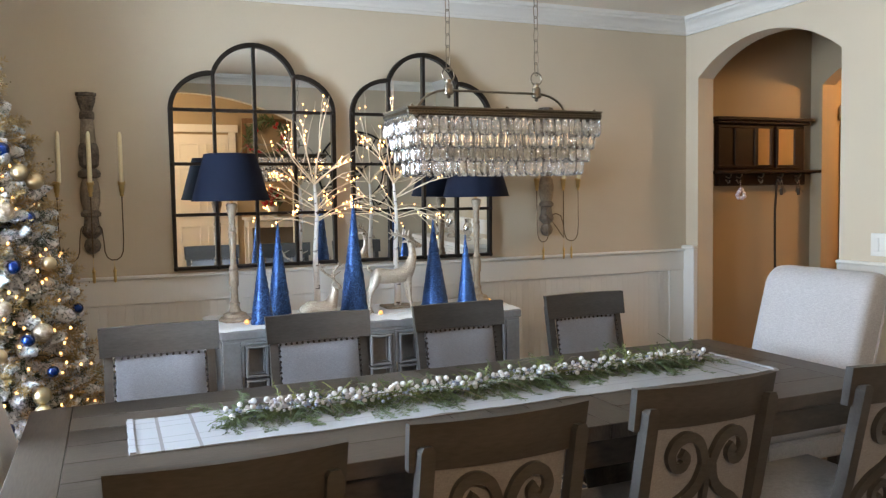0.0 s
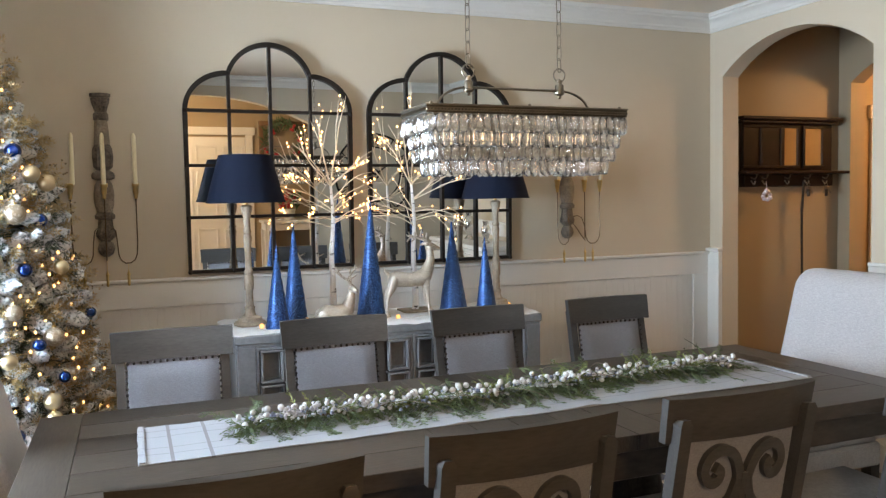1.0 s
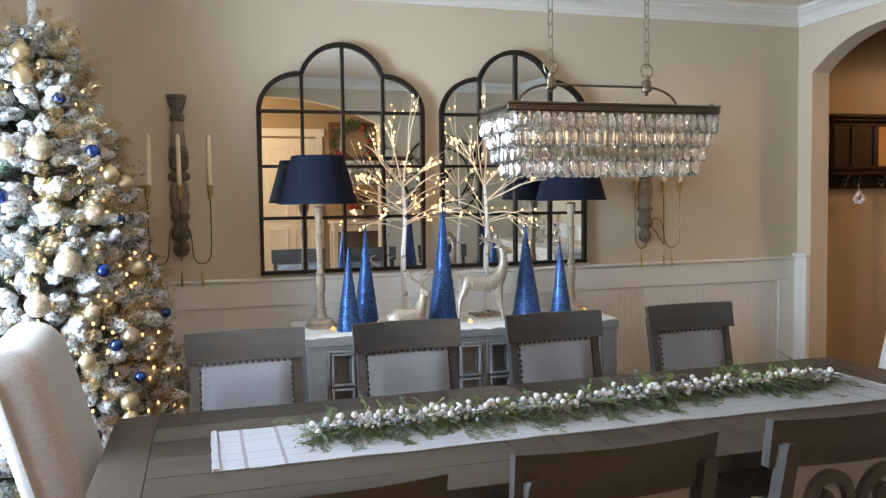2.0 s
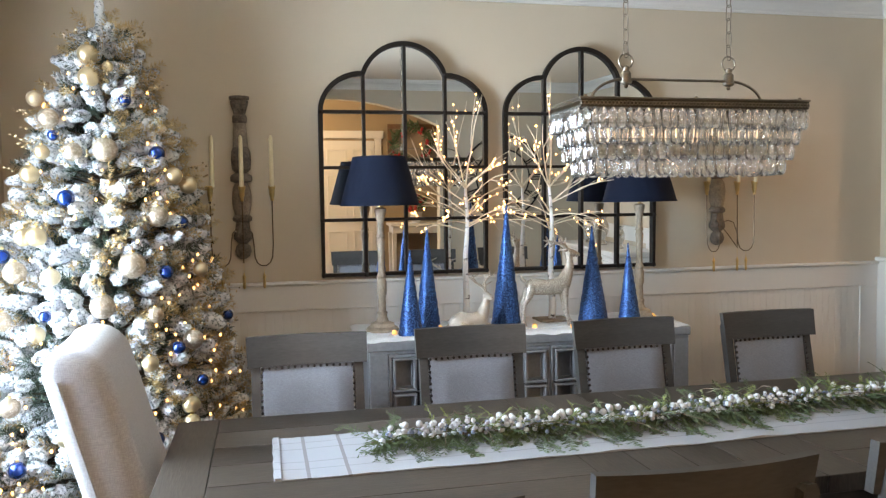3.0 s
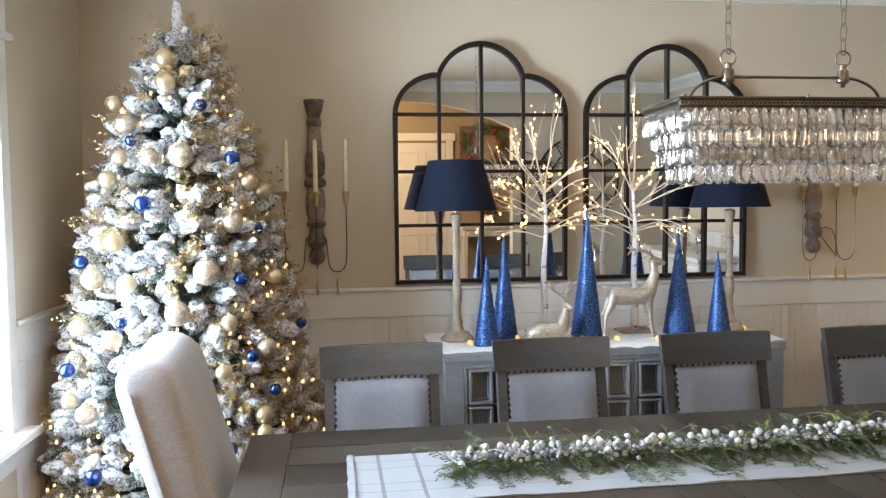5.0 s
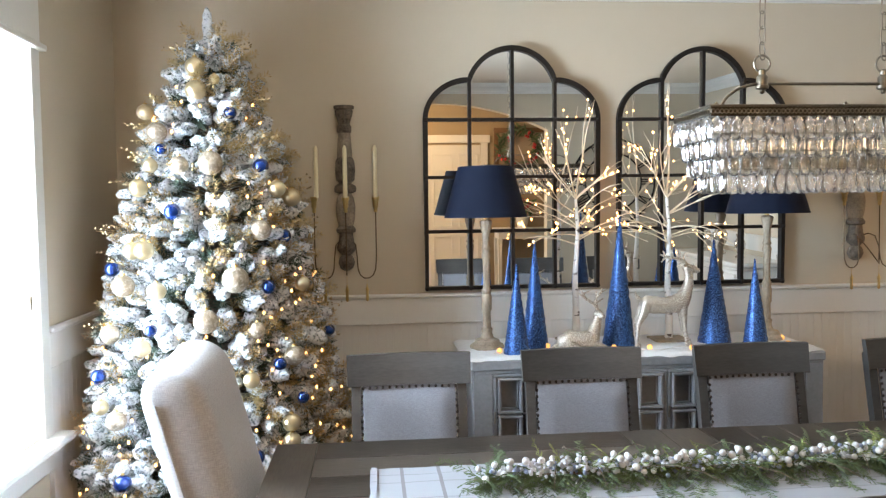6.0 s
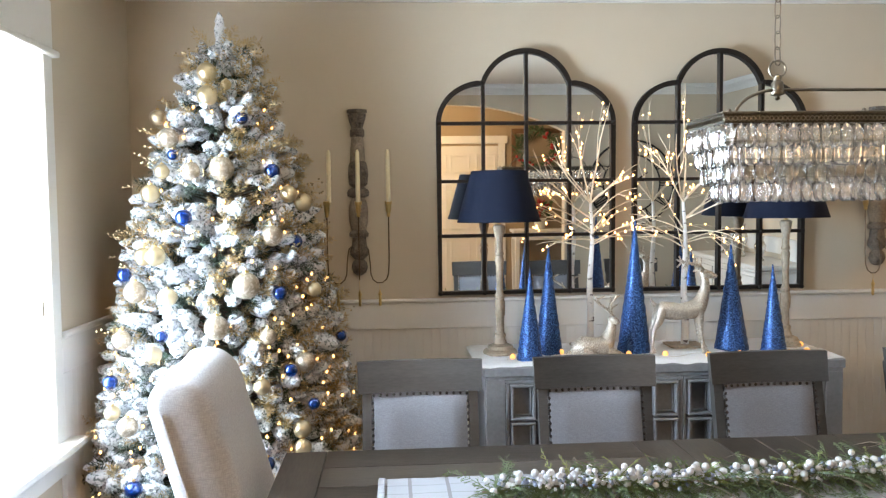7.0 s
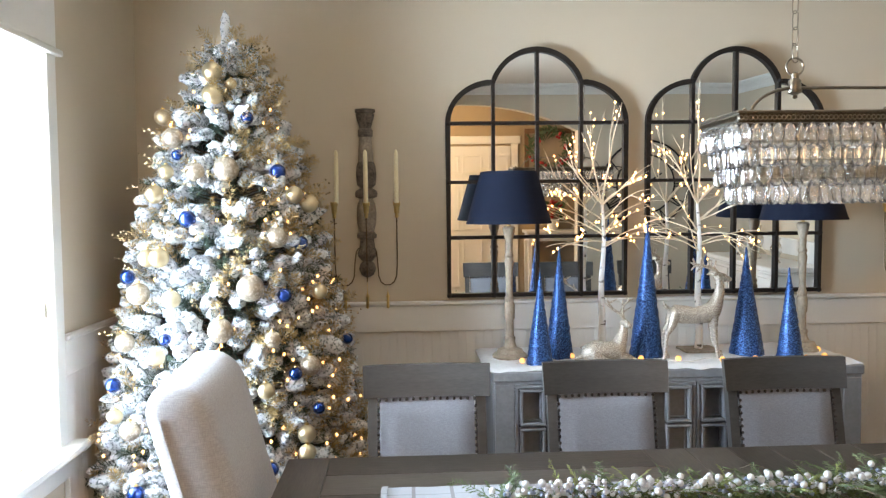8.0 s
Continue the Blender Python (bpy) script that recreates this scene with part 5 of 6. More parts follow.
part("trunk", Geo().tube([(0, 0, 0.0), (0, 0, 1.0), (0.004, 0, 2.12)], [0.04, 0.028, 0.008], 10), STEMB, tree)
part("stand", Geo().lathe([(0.20, 0.0), (0.19, 0.03), (0.06, 0.05), (0.05, 0.14)], 16), IRON, tree)


def tufts(specs, per, nl, nw, seed, base=0.0):
    """Bottle-brush shoots: three-sided needles round short axes. specs: rows of start, direction, length."""
    rn = np.random.default_rng(seed)
    vs, fs = [], []
    P = np.array([s[0] for s in specs]); D = np.array([s[1] for s in specs]); L = np.array([s[2] for s in specs])
    D /= np.linalg.norm(D, axis=1, keepdims=True)
    n2 = len(specs)
    u = rn.random((n2, per)) ** 0.8
    rad = rn.normal(size=(n2, per, 3))
    rad -= (rad * D[:, None]).sum(2, keepdims=True) * D[:, None]
    rad /= np.linalg.norm(rad, axis=2, keepdims=True)
    start = P[:, None] + D[:, None] * (L[:, None] * u)[..., None]
    ax = rad * 0.85 + D[:, None] * (0.45 + 0.5 * (u[..., None] > 0.9))
    ax /= np.linalg.norm(ax, axis=2, keepdims=True)
    ln = nl * rn.uniform(0.65, 1.2, (n2, per))[..., None] * (1 - 0.45 * u[..., None] ** 3)
    tip = start + ax * ln
    s1 = np.cross(ax, D[:, None] + 0.01)
    s1 /= np.linalg.norm(s1, axis=2, keepdims=True)
    s2 = np.cross(ax, s1)
    w = nw * rn.uniform(0.7, 1.3, (n2, per))[..., None]
    mid = start + ax * ln * 0.55
    a = mid + s1 * w
    b2 = mid - s1 * w * 0.5 + s2 * w * 0.87
    c = mid - s1 * w * 0.5 - s2 * w * 0.87
    V = np.stack([start, a, b2, c, tip], 2).reshape(-1, 3)
    k = np.arange(n2 * per)[:, None, None] * 5
    F = (k + np.array([[0, 2, 1], [0, 3, 2], [0, 1, 3], [4, 1, 2], [4, 2, 3], [4, 3, 1]])).reshape(-1, 3)
    return V, F


def fingers(specs, radius, seed):
    """Flock-crusted shoots: lumpy rounded fingers along short axes. specs: rows of start, direction, length."""
    rn = np.random.default_rng(seed)
    P = np.array([q[0] for q in specs]); D = np.array([q[1] for q in specs]); L = np.array([q[2] for q in specs])
    D /= np.linalg.norm(D, axis=1, keepdims=True)
    n2, seg = len(specs), 9
    prof = np.array([(0.10, 0.0), (0.62, 0.06), (0.95, 0.24), (1.0, 0.45), (0.96, 0.66), (0.78, 0.85), (0.45, 0.97), (0.08, 1.02)])
    a1 = np.cross(D, np.array([0.31, 0.17, 0.94]))
    a1 /= np.linalg.norm(a1, axis=1, keepdims=True)
    a2 = np.cross(D, a1)
    R0 = radius * rn.uniform(0.72, 1.2, n2) * np.clip(L / 0.085, 0.6, 1.1)
    ang = 2 * np.pi * np.arange(seg) / seg
    ring = a1[:, None] * np.cos(ang)[None, :, None] + a2[:, None] * np.sin(ang)[None, :, None]
    bow = rn.normal(0, 0.16, (n2, 3)) * L[:, None]
    lump = rn.uniform(0.62, 1.28, (n2, len(prof), seg))
    V = P[:, None, None] + D[:, None, None] * (L[:, None] * prof[None, :, 1])[:, :, None, None] + bow[:, None, None] * (prof[:, 1] ** 2)[None, :, None, None]
    V = V + ring[:, None] * (R0[:, None, None] * prof[None, :, 0, None] * lump)[..., None] + rn.normal(0, 0.0022, V.shape[:2] + (seg, 3))
    j, i = np.meshgrid(np.arange(len(prof) - 1), np.arange(seg), indexing="ij")
    q = np.stack([j * seg + i, j * seg + (i + 1) % seg, (j + 1) * seg + (i + 1) % seg, (j + 1) * seg + i], -1).reshape(-1, 4)
    T = np.concatenate([q[:, [0, 1, 2]], q[:, [0, 2, 3]]])
    F = (np.arange(n2)[:, None, None] * (len(prof) * seg) + T[None]).reshape(-1, 3)
    return V.reshape(-1, 3), F


def clip_tree(V):
    V[:, 0] = np.maximum(V[:, 0], XL - TCX + 0.03)
    V[:, 1] = np.minimum(V[:, 1], -TCY - 0.04)
    return V


def np_mesh(name, V, F, mat):
    me = bpy.data.meshes.new(name)
    me.vertices.add(len(V))
    me.vertices.foreach_set("co", V.astype(np.float32).ravel())
    me.loops.add(F.size)
    me.loops.foreach_set("vertex_index", F.astype(np.int32).ravel())
    me.polygons.add(len(F))
    me.polygons.foreach_set("loop_start", np.arange(0, F.size, 3, dtype=np.int32))
    me.update(calc_edges=True)
    me.materials.append(mat)
    return me


outer, inner, gold, twigs = [], [], [], Geo()
z = 0.16
while z < 2.12:
    R0 = tree_r(z)
    cnt = max(5, int(2 * math.pi * R0 / 0.058))
    for k in range(cnt):
        a = 2 * math.pi * (k + rt.random() * 0.8) / cnt
        zz = z + rt.uniform(-.035, .035)
        rad = R0 * rt.uniform(0.80, 1.03)
        el = rt.uniform(-0.15, 0.45)
        d = (math.cos(a), math.sin(a), el)
        L = min(0.104, 0.056 + R0 * 0.16) * rt.uniform(0.7, 1.2)
        s = (math.cos(a) * (rad - L * 0.8), math.sin(a) * (rad - L * 0.8), zz - el * L * 0.5)
        outer.append((s, (d[0] + rt.uniform(-.45, .45), d[1] + rt.uniform(-.45, .45), d[2]), L))
        if rt.random() < 0.75:
            ri = max(0.02, rad - rt.uniform(0.08, 0.16))
            inner.append(((math.cos(a + .2) * ri, math.sin(a + .2) * ri, zz - 0.03), (d[0], d[1], rt.uniform(-.2, .6)), L * 1.1))
        if rt.random() < (0.28 if math.cos(a) < 0.1 else 0.8):
            gold.append(((s[0] + d[0] * 0.02, s[1] + d[1] * 0.02, s[2] + 0.02), (d[0] + rt.uniform(-.7, .7), d[1] + rt.uniform(-.7, .7), rt.uniform(0, 0.9)), L * 1.25))
        if k % 2 == 0:
            twigs.tube([(0, 0, zz - 0.06), s], [0.006, 0.003], 4)
    z += 0.057
outer += [((0, 0, 2.12), (0.02, 0, 1), 0.14), ((0, 0, 2.06), (-0.55, -0.2, 0.8), 0.13), ((0, 0, 2.05), (0.6, -0.3, 0.5), 0.11), ((0, 0, 2.05), (0.1, -0.6, 0.6), 0.1)]
tagged(part("branchwork", twigs, STEMB, tree), kind="stuff")
for nm, sp2, per, nl, nw, mat, sd in (("flocked_fringe", outer, 90, 0.0265, 0.0030, FLOCK, 1), ("inner_greenery", inner, 70, 0.045, 0.0014, NEEDLE, 2), ("tip_greenery", outer, 34, 0.030, 0.0010, NEEDLE, 3), ("gold_tinsel", gold, 75, 0.036, 0.0013, GOLDT, 4)):
    V, F = tufts(sp2, per, nl, nw, sd)
    tagged(part(nm, np_mesh(nm, clip_tree(V), F, mat), mat, tree), kind="stuff")
V, F = fingers(outer, 0.0262, 6)
tagged(part("flocked_crust", np_mesh("flocked_crust", clip_tree(V), F, FLOCK), FLOCK, tree, "chunky white flocked branch tips"), kind="stuff")
# bead picks and fairy lights
bead, wire = Geo(), Geo()
for k in range(105):
    z = rt.uniform(0.35, 2.16)
    a = rt.uniform(math.pi * 1.0, math.pi * 2.15)
    R0 = tree_r(z)
    d = Vector((math.cos(a), math.sin(a), rt.uniform(0.0, 0.6))).normalized()
    p = Vector((math.cos(a) * R0 * 0.9, math.sin(a) * R0 * 0.9, z))
    L = rt.uniform(0.06, 0.12) * (0.6 if z > 1.9 else 1)
    e = p + d * L
    if e.x < XL - TCX + 0.05 or e.y > -TCY - 0.06:
        continue
    wire.tube([p, p + d * L * 0.5 + Vector((0, 0, 0.01)), e], [0.0014, 0.001, 0.0008], 4)
    for q in range(7):
        o = p + d * L * (0.4 + 0.6 * q / 6) + Vector((rt.uniform(-.012, .012), rt.uniform(-.012, .012), rt.uniform(-.006, .014)))
        bead.ball(o, rt.uniform(0.0030, 0.0046), 6, 4)
for k in range(22):
    # loose glitter sprays fanning out of the crown
    a, up = 2 * math.pi * k / 22 + rt.uniform(-.1, .1), rt.uniform(0.25, 1.1)
    d = Vector((math.cos(a), math.sin(a), up)).normalized()
    p = Vector((0, 0, rt.uniform(1.98, 2.13))) + d * 0.03
    L = rt.uniform(0.12, 0.19)
    pts = [p + d * L * u + Vector((0, 0, -0.05 * u * u)) for u in (0, .35, .7, 1)]
    wire.tube(pts, [0.0016, 0.0013, 0.001, 0.0008], 4)
    for q in range(6):
        o = p + d * L * (0.45 + 0.11 * q) + Vector((0, 0, -0.05 * (0.45 + 0.11 * q) ** 2))
        e = o + Vector((rt.uniform(-.018, .018), rt.uniform(-.018, .018), rt.uniform(0, .02)))
        wire.tube([o, e], [0.0012, 0.0007], 4)
        if k % 3 == 0:
            bead.ball(e, rt.uniform(0.003, 0.0045), 6, 4)
tagged(part("beadwork", bead, BEADM, tree, "sprays of small pale gold beads"), kind="stuff")
tagged(part("wirework", wire, GOLDT, tree), kind="stuff")
fairy = Geo()
count = 0
while count < 430:
    z = 0.2 + 1.9 * (1 - math.sqrt(rt.random()))
    a = rt.uniform(math.pi * 0.8, math.pi * 2.2)
    R0 = tree_r(z) * rt.uniform(0.82, 1.02)
    p = (math.cos(a) * R0, math.sin(a) * R0, z)
    if p[0] < XL - TCX + 0.04 or p[1] > -TCY - 0.05:
        continue
    fairy.ball(p, 0.0050, 6, 5, 1.4)
    count += 1
tagged(part("fairy_string", fairy, BULBT, tree, "small warm fairy lights"), kind="stuff")

GOLDO = plain("gold_ornament", (0.60, 0.49, 0.31), 0.34, 0.85)
BLUEO = plain("cobalt_ornament", (0.004, 0.034, 0.20), 0.20, 0.55, coat=0.8)
PEARLO = glitter("pearl_ornament", (0.38, 0.31, 0.23), (0.60, 0.51, 0.40), 0.7, 6.0, 0.36)
STRIPE = surface("cream_gold_ornament", (0.60, 0.50, 0.33), 0.3, 0.5, vary=0.2, scale=50)
kinds = {"g": (GOLDO, "shiny gold ball ornament hanging on the flocked tree"), "b": (BLUEO, "cobalt blue ball ornament hanging on the flocked tree"), "p": (PEARLO, "pearly champagne ball ornament hanging on the flocked tree"), "s": (STRIPE, "ribbed cream and gold ornament hanging on the flocked tree")}
ORN = [
    ("g", -0.902, -0.652, 2.026, 0.034),
    ("g", -0.895, -0.693, 1.931, 0.036),
    ("s", -1.096, -0.587, 1.865, 0.028),
    ("g", -1.036, -0.788, 1.644, 0.025),
    ("p", -0.933, -0.818, 1.642, 0.035),
    ("g", -1.077, -0.796, 1.563, 0.031),
    ("g", -1.090, -0.858, 1.337, 0.030),
    ("g", -1.044, -0.880, 1.338, 0.032),
    ("g", -0.577, -0.620, 1.526, 0.033),
    ("g", -0.555, -0.934, 0.715, 0.030),
    ("g", -0.552, -0.953, 0.654, 0.028),
    ("p", -0.665, -0.804, 1.403, 0.039),
    ("p", -0.739, -0.906, 1.229, 0.048),
    ("s", -0.993, -0.936, 1.197, 0.029),
    ("p", -0.828, -0.970, 1.090, 0.043),
    ("p", -1.116, -0.884, 1.213, 0.040),
    ("g", -0.620, -0.692, 1.559, 0.030),
    ("b", -0.782, -0.693, 1.847, 0.023),
    ("b", -0.674, -0.714, 1.643, 0.028),
    ("b", -0.949, -0.867, 1.474, 0.028),
    ("b", -0.592, -0.739, 1.378, 0.025),
    ("b", -0.635, -0.852, 1.196, 0.024),
    ("b", -1.001, -0.771, 1.706, 0.019),
    ("b", -1.168, -0.828, 1.269, 0.024),
    ("b", -1.197, -0.924, 0.900, 0.024),
    ("b", -1.087, -1.064, 0.562, 0.027),
    ("b", -0.659, -1.030, 0.623, 0.023),
    ("b", -0.438, -0.637, 0.999, 0.020),
    ("p", -0.831, -0.807, 1.651, 0.045),
    ("g", -1.035, -0.975, 1.003, 0.027),
    ("p", -1.159, -0.907, 1.046, 0.034),
    ("g", -0.528, -0.732, 1.195, 0.026),
    ("p", -0.549, -0.861, 0.943, 0.037),
    ("p", -1.024, -0.731, 1.771, 0.038),
    ("g", -0.838, -0.662, 1.978, 0.019),
    ("b", -0.594, -0.905, 0.922, 0.022),
    ("p", -0.895, -0.998, 0.989, 0.031),
    ("g", -0.933, -1.070, 0.660, 0.030),
    ("p", -1.119, -1.005, 0.761, 0.035),
    ("b", -1.007, -0.968, 1.064, 0.019),
    ("g", -0.682, -0.974, 0.880, 0.027),
    ("p", -0.667, -0.925, 1.049, 0.030),
    ("g", -1.182, -0.960, 0.799, 0.025),
    ("b", -0.519, -0.881, 0.792, 0.020),
]
first_of = {}
for kd, x, y, z, r in ORN:
    mat, label = kinds[kd]
    out = Vector((x - TCX, y - TCY, 0)).normalized() * 0.02
    m = Matrix.LocRotScale((x + out.x, y + out.y, z), Euler((0, 0, x * 9)), (r * (1.0 if kd == "p" else 1.1),) * 3)
    if kd not in first_of:
        th = thing("tree_ornament", label, "ornament", "ornaments on the tree", m)
        g = Geo()
        if kd == "s":
            seg, rings = 24, 10
            g.lathe([(max(0.02, math.sin(math.pi * j / rings)), -math.cos(math.pi * j / rings)) for j in range(rings + 1)], seg)
            g.v = [(a * (1 + 0.05 * (i % 2)), b2 * (1 + 0.05 * (i % 2)), c) for i, (a, b2, c) in enumerate(g.v)]
        else:
            g.ball((0, 0, 0), 1.0, 20, 14)
        part("ball", g, mat, th, smooth=60)
        g = Geo()
        g.lathe([(0.22, 0.96), (0.22, 1.14), (0.08, 1.16)], 10)
        cap_ob = part("cap", g, BRASS, th)
        part("hook", Geo().tube([(0, 0, 1.15), (0.05, 0, 1.3), (-0.05, 0, 1.42)], 0.03, 5), BRASS, cap_ob)
        first_of[kd] = th
    else:
        made = copy_thing(first_of[kd], Matrix.Translation((x + out.x, y + out.y, z)) @ Euler((0, 0, x * 9)).to_matrix().to_4x4())
        made.scale = (r * (1.0 if kd == "p" else 1.1),) * 3

# ---- rug ----
RUG = bpy.data.materials.new("rug_pile")
nt, n, l, b = nodes_of(RUG)
tc = n.new("ShaderNodeTexCoord")
vo = n.new("ShaderNodeTexVoronoi")
vo.feature = "DISTANCE_TO_EDGE"
vo.inputs["Scale"].default_value = 11
nz4 = n.new("ShaderNodeTexNoise")
nz4.inputs["Scale"].default_value = 60
rp = n.new("ShaderNodeValToRGB")
rp.color_ramp.elements[0].position, rp.color_ramp.elements[1].position = 0.10, 0.16
rp.color_ramp.elements[0].color, rp.color_ramp.elements[1].color = (0.62, 0.62, 0.60, 1), (0.10, 0.13, 0.19, 1)
l.new(tc.outputs["Object"], vo.inputs["Vector"])
mm = n.new("ShaderNodeMath")
mm.operation = "MULTIPLY_ADD"
mm.inputs[1].default_value = 0.12
l.new(nz4.outputs["Fac"], mm.inputs[0])
l.new(vo.outputs["Distance"], mm.inputs[2])
l.new(mm.outputs[0], rp.inputs[0])
l.new(rp.outputs[0], b.inputs["Base Color"])
b.inputs["Roughness"].default_value = 1.0
whole("area_rug", Geo().box((0.85, -1.85, 0.004), (3.5, 2.5, 0.007), 0.002), RUG, "blue-grey and white patterned rug under the dining table", "rug")


# ---- coat rack in the alcove ----
MAHOG = surface("dark_mahogany", (0.012, 0.005, 0.003), 0.35, spec=0.2, vary=0.4, scale=8, fine=70, stretch=(0.4, 2, 3), bump=0.15)
RY = -0.0125
rack = thing("coat_rack", "dark mahogany wall rack with mirror panes, shelf and hooks", "coat rack", at=pose(0.2675, 0, 0) @ Matrix.Diagonal((0.922, 1, 1, 1)))
part("backboard", Geo().box((3.92, RY - 0.011, 1.70), (0.86, 0.02, 0.44), 0.002), MAHOG, rack)
part("cornice", Geo().box((3.925, RY - 0.04, 1.930), (0.94, 0.08, 0.022), 0.005), MAHOG, rack)
part("cornice_step", Geo().box((3.925, RY - 0.03, 1.908), (0.90, 0.06, 0.022), 0.006), MAHOG, rack)
part("shelf", Geo().box((3.94, RY - 0.055, 1.572), (0.98, 0.11, 0.02), 0.004), MAHOG, rack)
part("hook_rail", Geo().box((3.92, RY - 0.032, 1.522), (0.84, 0.02, 0.08), 0.003), MAHOG, rack)
for x0, x1, mat in ((3.51, 3.66, MAHOG), (3.68, 3.85, MAHOG), (3.87, 4.01, MIRROR), (4.07, 4.25, MIRROR)):
    fr = part("pane_frame", picture_frame(x0 - 0.012, x1 + 0.012, 1.60, 1.89, RY - 0.027, 0.02, 0.016), MAHOG, rack)
    part("pane", Geo().box(((x0 + x1) / 2, RY - 0.0235, 1.745), (x1 - x0, 0.005, 0.25)), mat, fr, smooth=0)
for x in (3.56, 3.66, 3.87, 4.06, 4.235):
    g = Geo().tube([(x, RY - 0.042, 1.54), (x, RY - 0.075, 1.53), (x, RY - 0.09, 1.545), (x, RY - 0.094, 1.565)], [0.005, 0.004, 0.004, 0.006], 6)
    g.tube([(x, RY - 0.042, 1.52), (x, RY - 0.065, 1.495), (x, RY - 0.078, 1.50), (x, RY - 0.08, 1.515)], [0.005, 0.004, 0.004, 0.005], 6)
    part("hook", g, SILVER, rack)
leash = Geo().tube([(3.966, RY - 0.08, 1.51), (3.961, RY - 0.07, 1.3), (3.968, RY - 0.065, 1.1), (3.966, RY - 0.07, 0.92), (3.972, RY - 0.06, 0.72)], 1.0, flat=(0.016, 0.006), up=(0, 1, 0))
whole("dog_leash", leash, plain("black_webbing", (0.01, 0.01, 0.01), 0.7), "black webbing leash hanging from a rack hook", "leash")
g = Geo().tube([(3.642, RY - 0.08, 1.51), (3.642, RY - 0.082, 1.47)], 0.002, 5)
for k in range(9):
    a = k * 0.7
    g.ball((3.642 + 0.026 * math.cos(a), RY - 0.085 + 0.01 * math.sin(2 * a), 1.425 + 0.03 * math.sin(a)), 0.014, 8, 6)
whole("key_charm", g, surface("pink_white_charm", (0.62, 0.36, 0.45), 0.5, vary=0.35, scale=50, second=(0.75, 0.72, 0.78)), "pink and white puff key charm on a rack hook", "key charm")
for x in (4.004, 4.162):
    th = thing("key_bunch", "bunch of keys with a black fob hanging on the rack", "keys", "keys on the rack")
    part("key_ring", Geo().tube([(x + 0.012 * math.cos(k * math.pi / 8), RY - 0.083, 1.49 + 0.012 * math.sin(k * math.pi / 8)) for k in range(16)], 0.0015, 5, closed=True), SILVER, th)
    for k, dx in enumerate((-0.02, 0.012, 0.035)):
        part("key", Geo().tube([(x, RY - 0.083 - 0.004 * k, 1.48), (x + dx, RY - 0.08 - 0.004 * k, 1.43)], 1.0, flat=(0.012, 0.003), up=(0, 1, 0)), SILVER, th)
    part("fob", Geo().box((x - 0.004, RY - 0.088, 1.435), (0.026, 0.012, 0.05), 0.005), plain("black_plastic", (0.012, 0.012, 0.013), 0.4), th)
# door trim in the lit passage
pd = thing("door_1", "white door with casing at the end of the passage", "door", kind="structure")
part("casing", Geo().box((6.085, -0.62, 1.03), (0.02, 0.09, 2.06), 0.003), WHITE, pd)
part("head", Geo().box((6.085, -1.05, 2.10), (0.024, 0.98, 0.12), 0.004), WHITE, pd)
part("door_leaf", Geo().box((6.09, -1.05, 1.02), (0.03, 0.76, 2.03), 0.003), WHITE, pd)
part("door_handle", Geo().ball((6.06, -0.74, 1.0), 0.028, 12, 8), BRASS, pd)

pd2 = thing("door_3", "white door casing and door beside the passage", "door", kind="structure")
part("casing", Geo().box((4.715, -0.006, 0.975), (0.075, 0.022, 1.95), 0.003), WHITE, pd2)
part("head", Geo().box((5.10, -0.007, 2.0), (0.88, 0.026, 0.10), 0.004), WHITE, pd2)
part("door_leaf", Geo().box((5.15, -0.002, 0.972), (0.78, 0.014, 1.944), 0.003), WHITE, pd2)
part("door_handle", Geo().ball((4.81, -0.035, 1.0), 0.028, 12, 8), BRASS, pd2)

# light switch on the arch wall
sw = thing("light_switch", "white double rocker light switch plate on the wall", "switch")
part("plate", Geo().box((XR - 0.003, -1.452, 1.157), (0.006, 0.115, 0.115), 0.002), WHITE, sw)
for y in (-1.477, -1.427):
    part("rocker", Geo().box((XR - 0.0075, y, 1.157), (0.005, 0.034, 0.068), 0.002), WHITE, sw)

# ---- hall behind the room, seen in the mirrors ----
hd = thing("door_2", "white six-panel door in a tan wall", "door", kind="structure")
HY = -6.598
for cx2 in (0.55,):
    part("door_leaf", Geo().box((cx2, HY + 0.015, 1.015), (1.30, 0.03, 2.03), 0.003), WHITE, hd)
    for x in (0.06, 0.40, 0.70, 1.04):
        for z0, z1 in ((0.2, 0.85), (0.95, 1.6), (1.68, 1.92)):
            part("panel", picture_frame(x - 0.13, x + 0.13, z0, z1, HY + 0.036, 0.022, 0.012), WHITE, hd)
for x in (-0.15, 1.25):
    part("casing", Geo().box((x, HY + 0.02, 1.03), (0.09, 0.04, 2.07), 0.004), WHITE, hd)
part("head", Geo().box((0.55, HY + 0.022, 2.11), (1.55, 0.044, 0.10), 0.004), WHITE, hd)
console = thing("console_table", "white painted console table in the hall", "console table")
part("top", Geo().box((1.85, HY + 0.20, 0.93), (1.0, 0.38, 0.035), 0.005), WHITE, console)
part("apron", Geo().box((1.85, HY + 0.20, 0.865), (0.94, 0.34, 0.09), 0.004), WHITE, console)
for x in (1.4, 2.3):
    for y in (HY + 0.05, HY + 0.35):
        part("leg", Geo().tube([(x, y, 0), (x, y, 0.82)], [0.6, 1.0], flat=(0.055, 0.055), up=(0, 1, 0)), WHITE, console)
FRAMEW = surface("brown_picture_wood", (0.16, 0.085, 0.04), 0.5, vary=0.3, scale=12, bump=0.2)
pic = thing("framed_picture", "wooden framed tan picture behind the hall wreath", "picture")
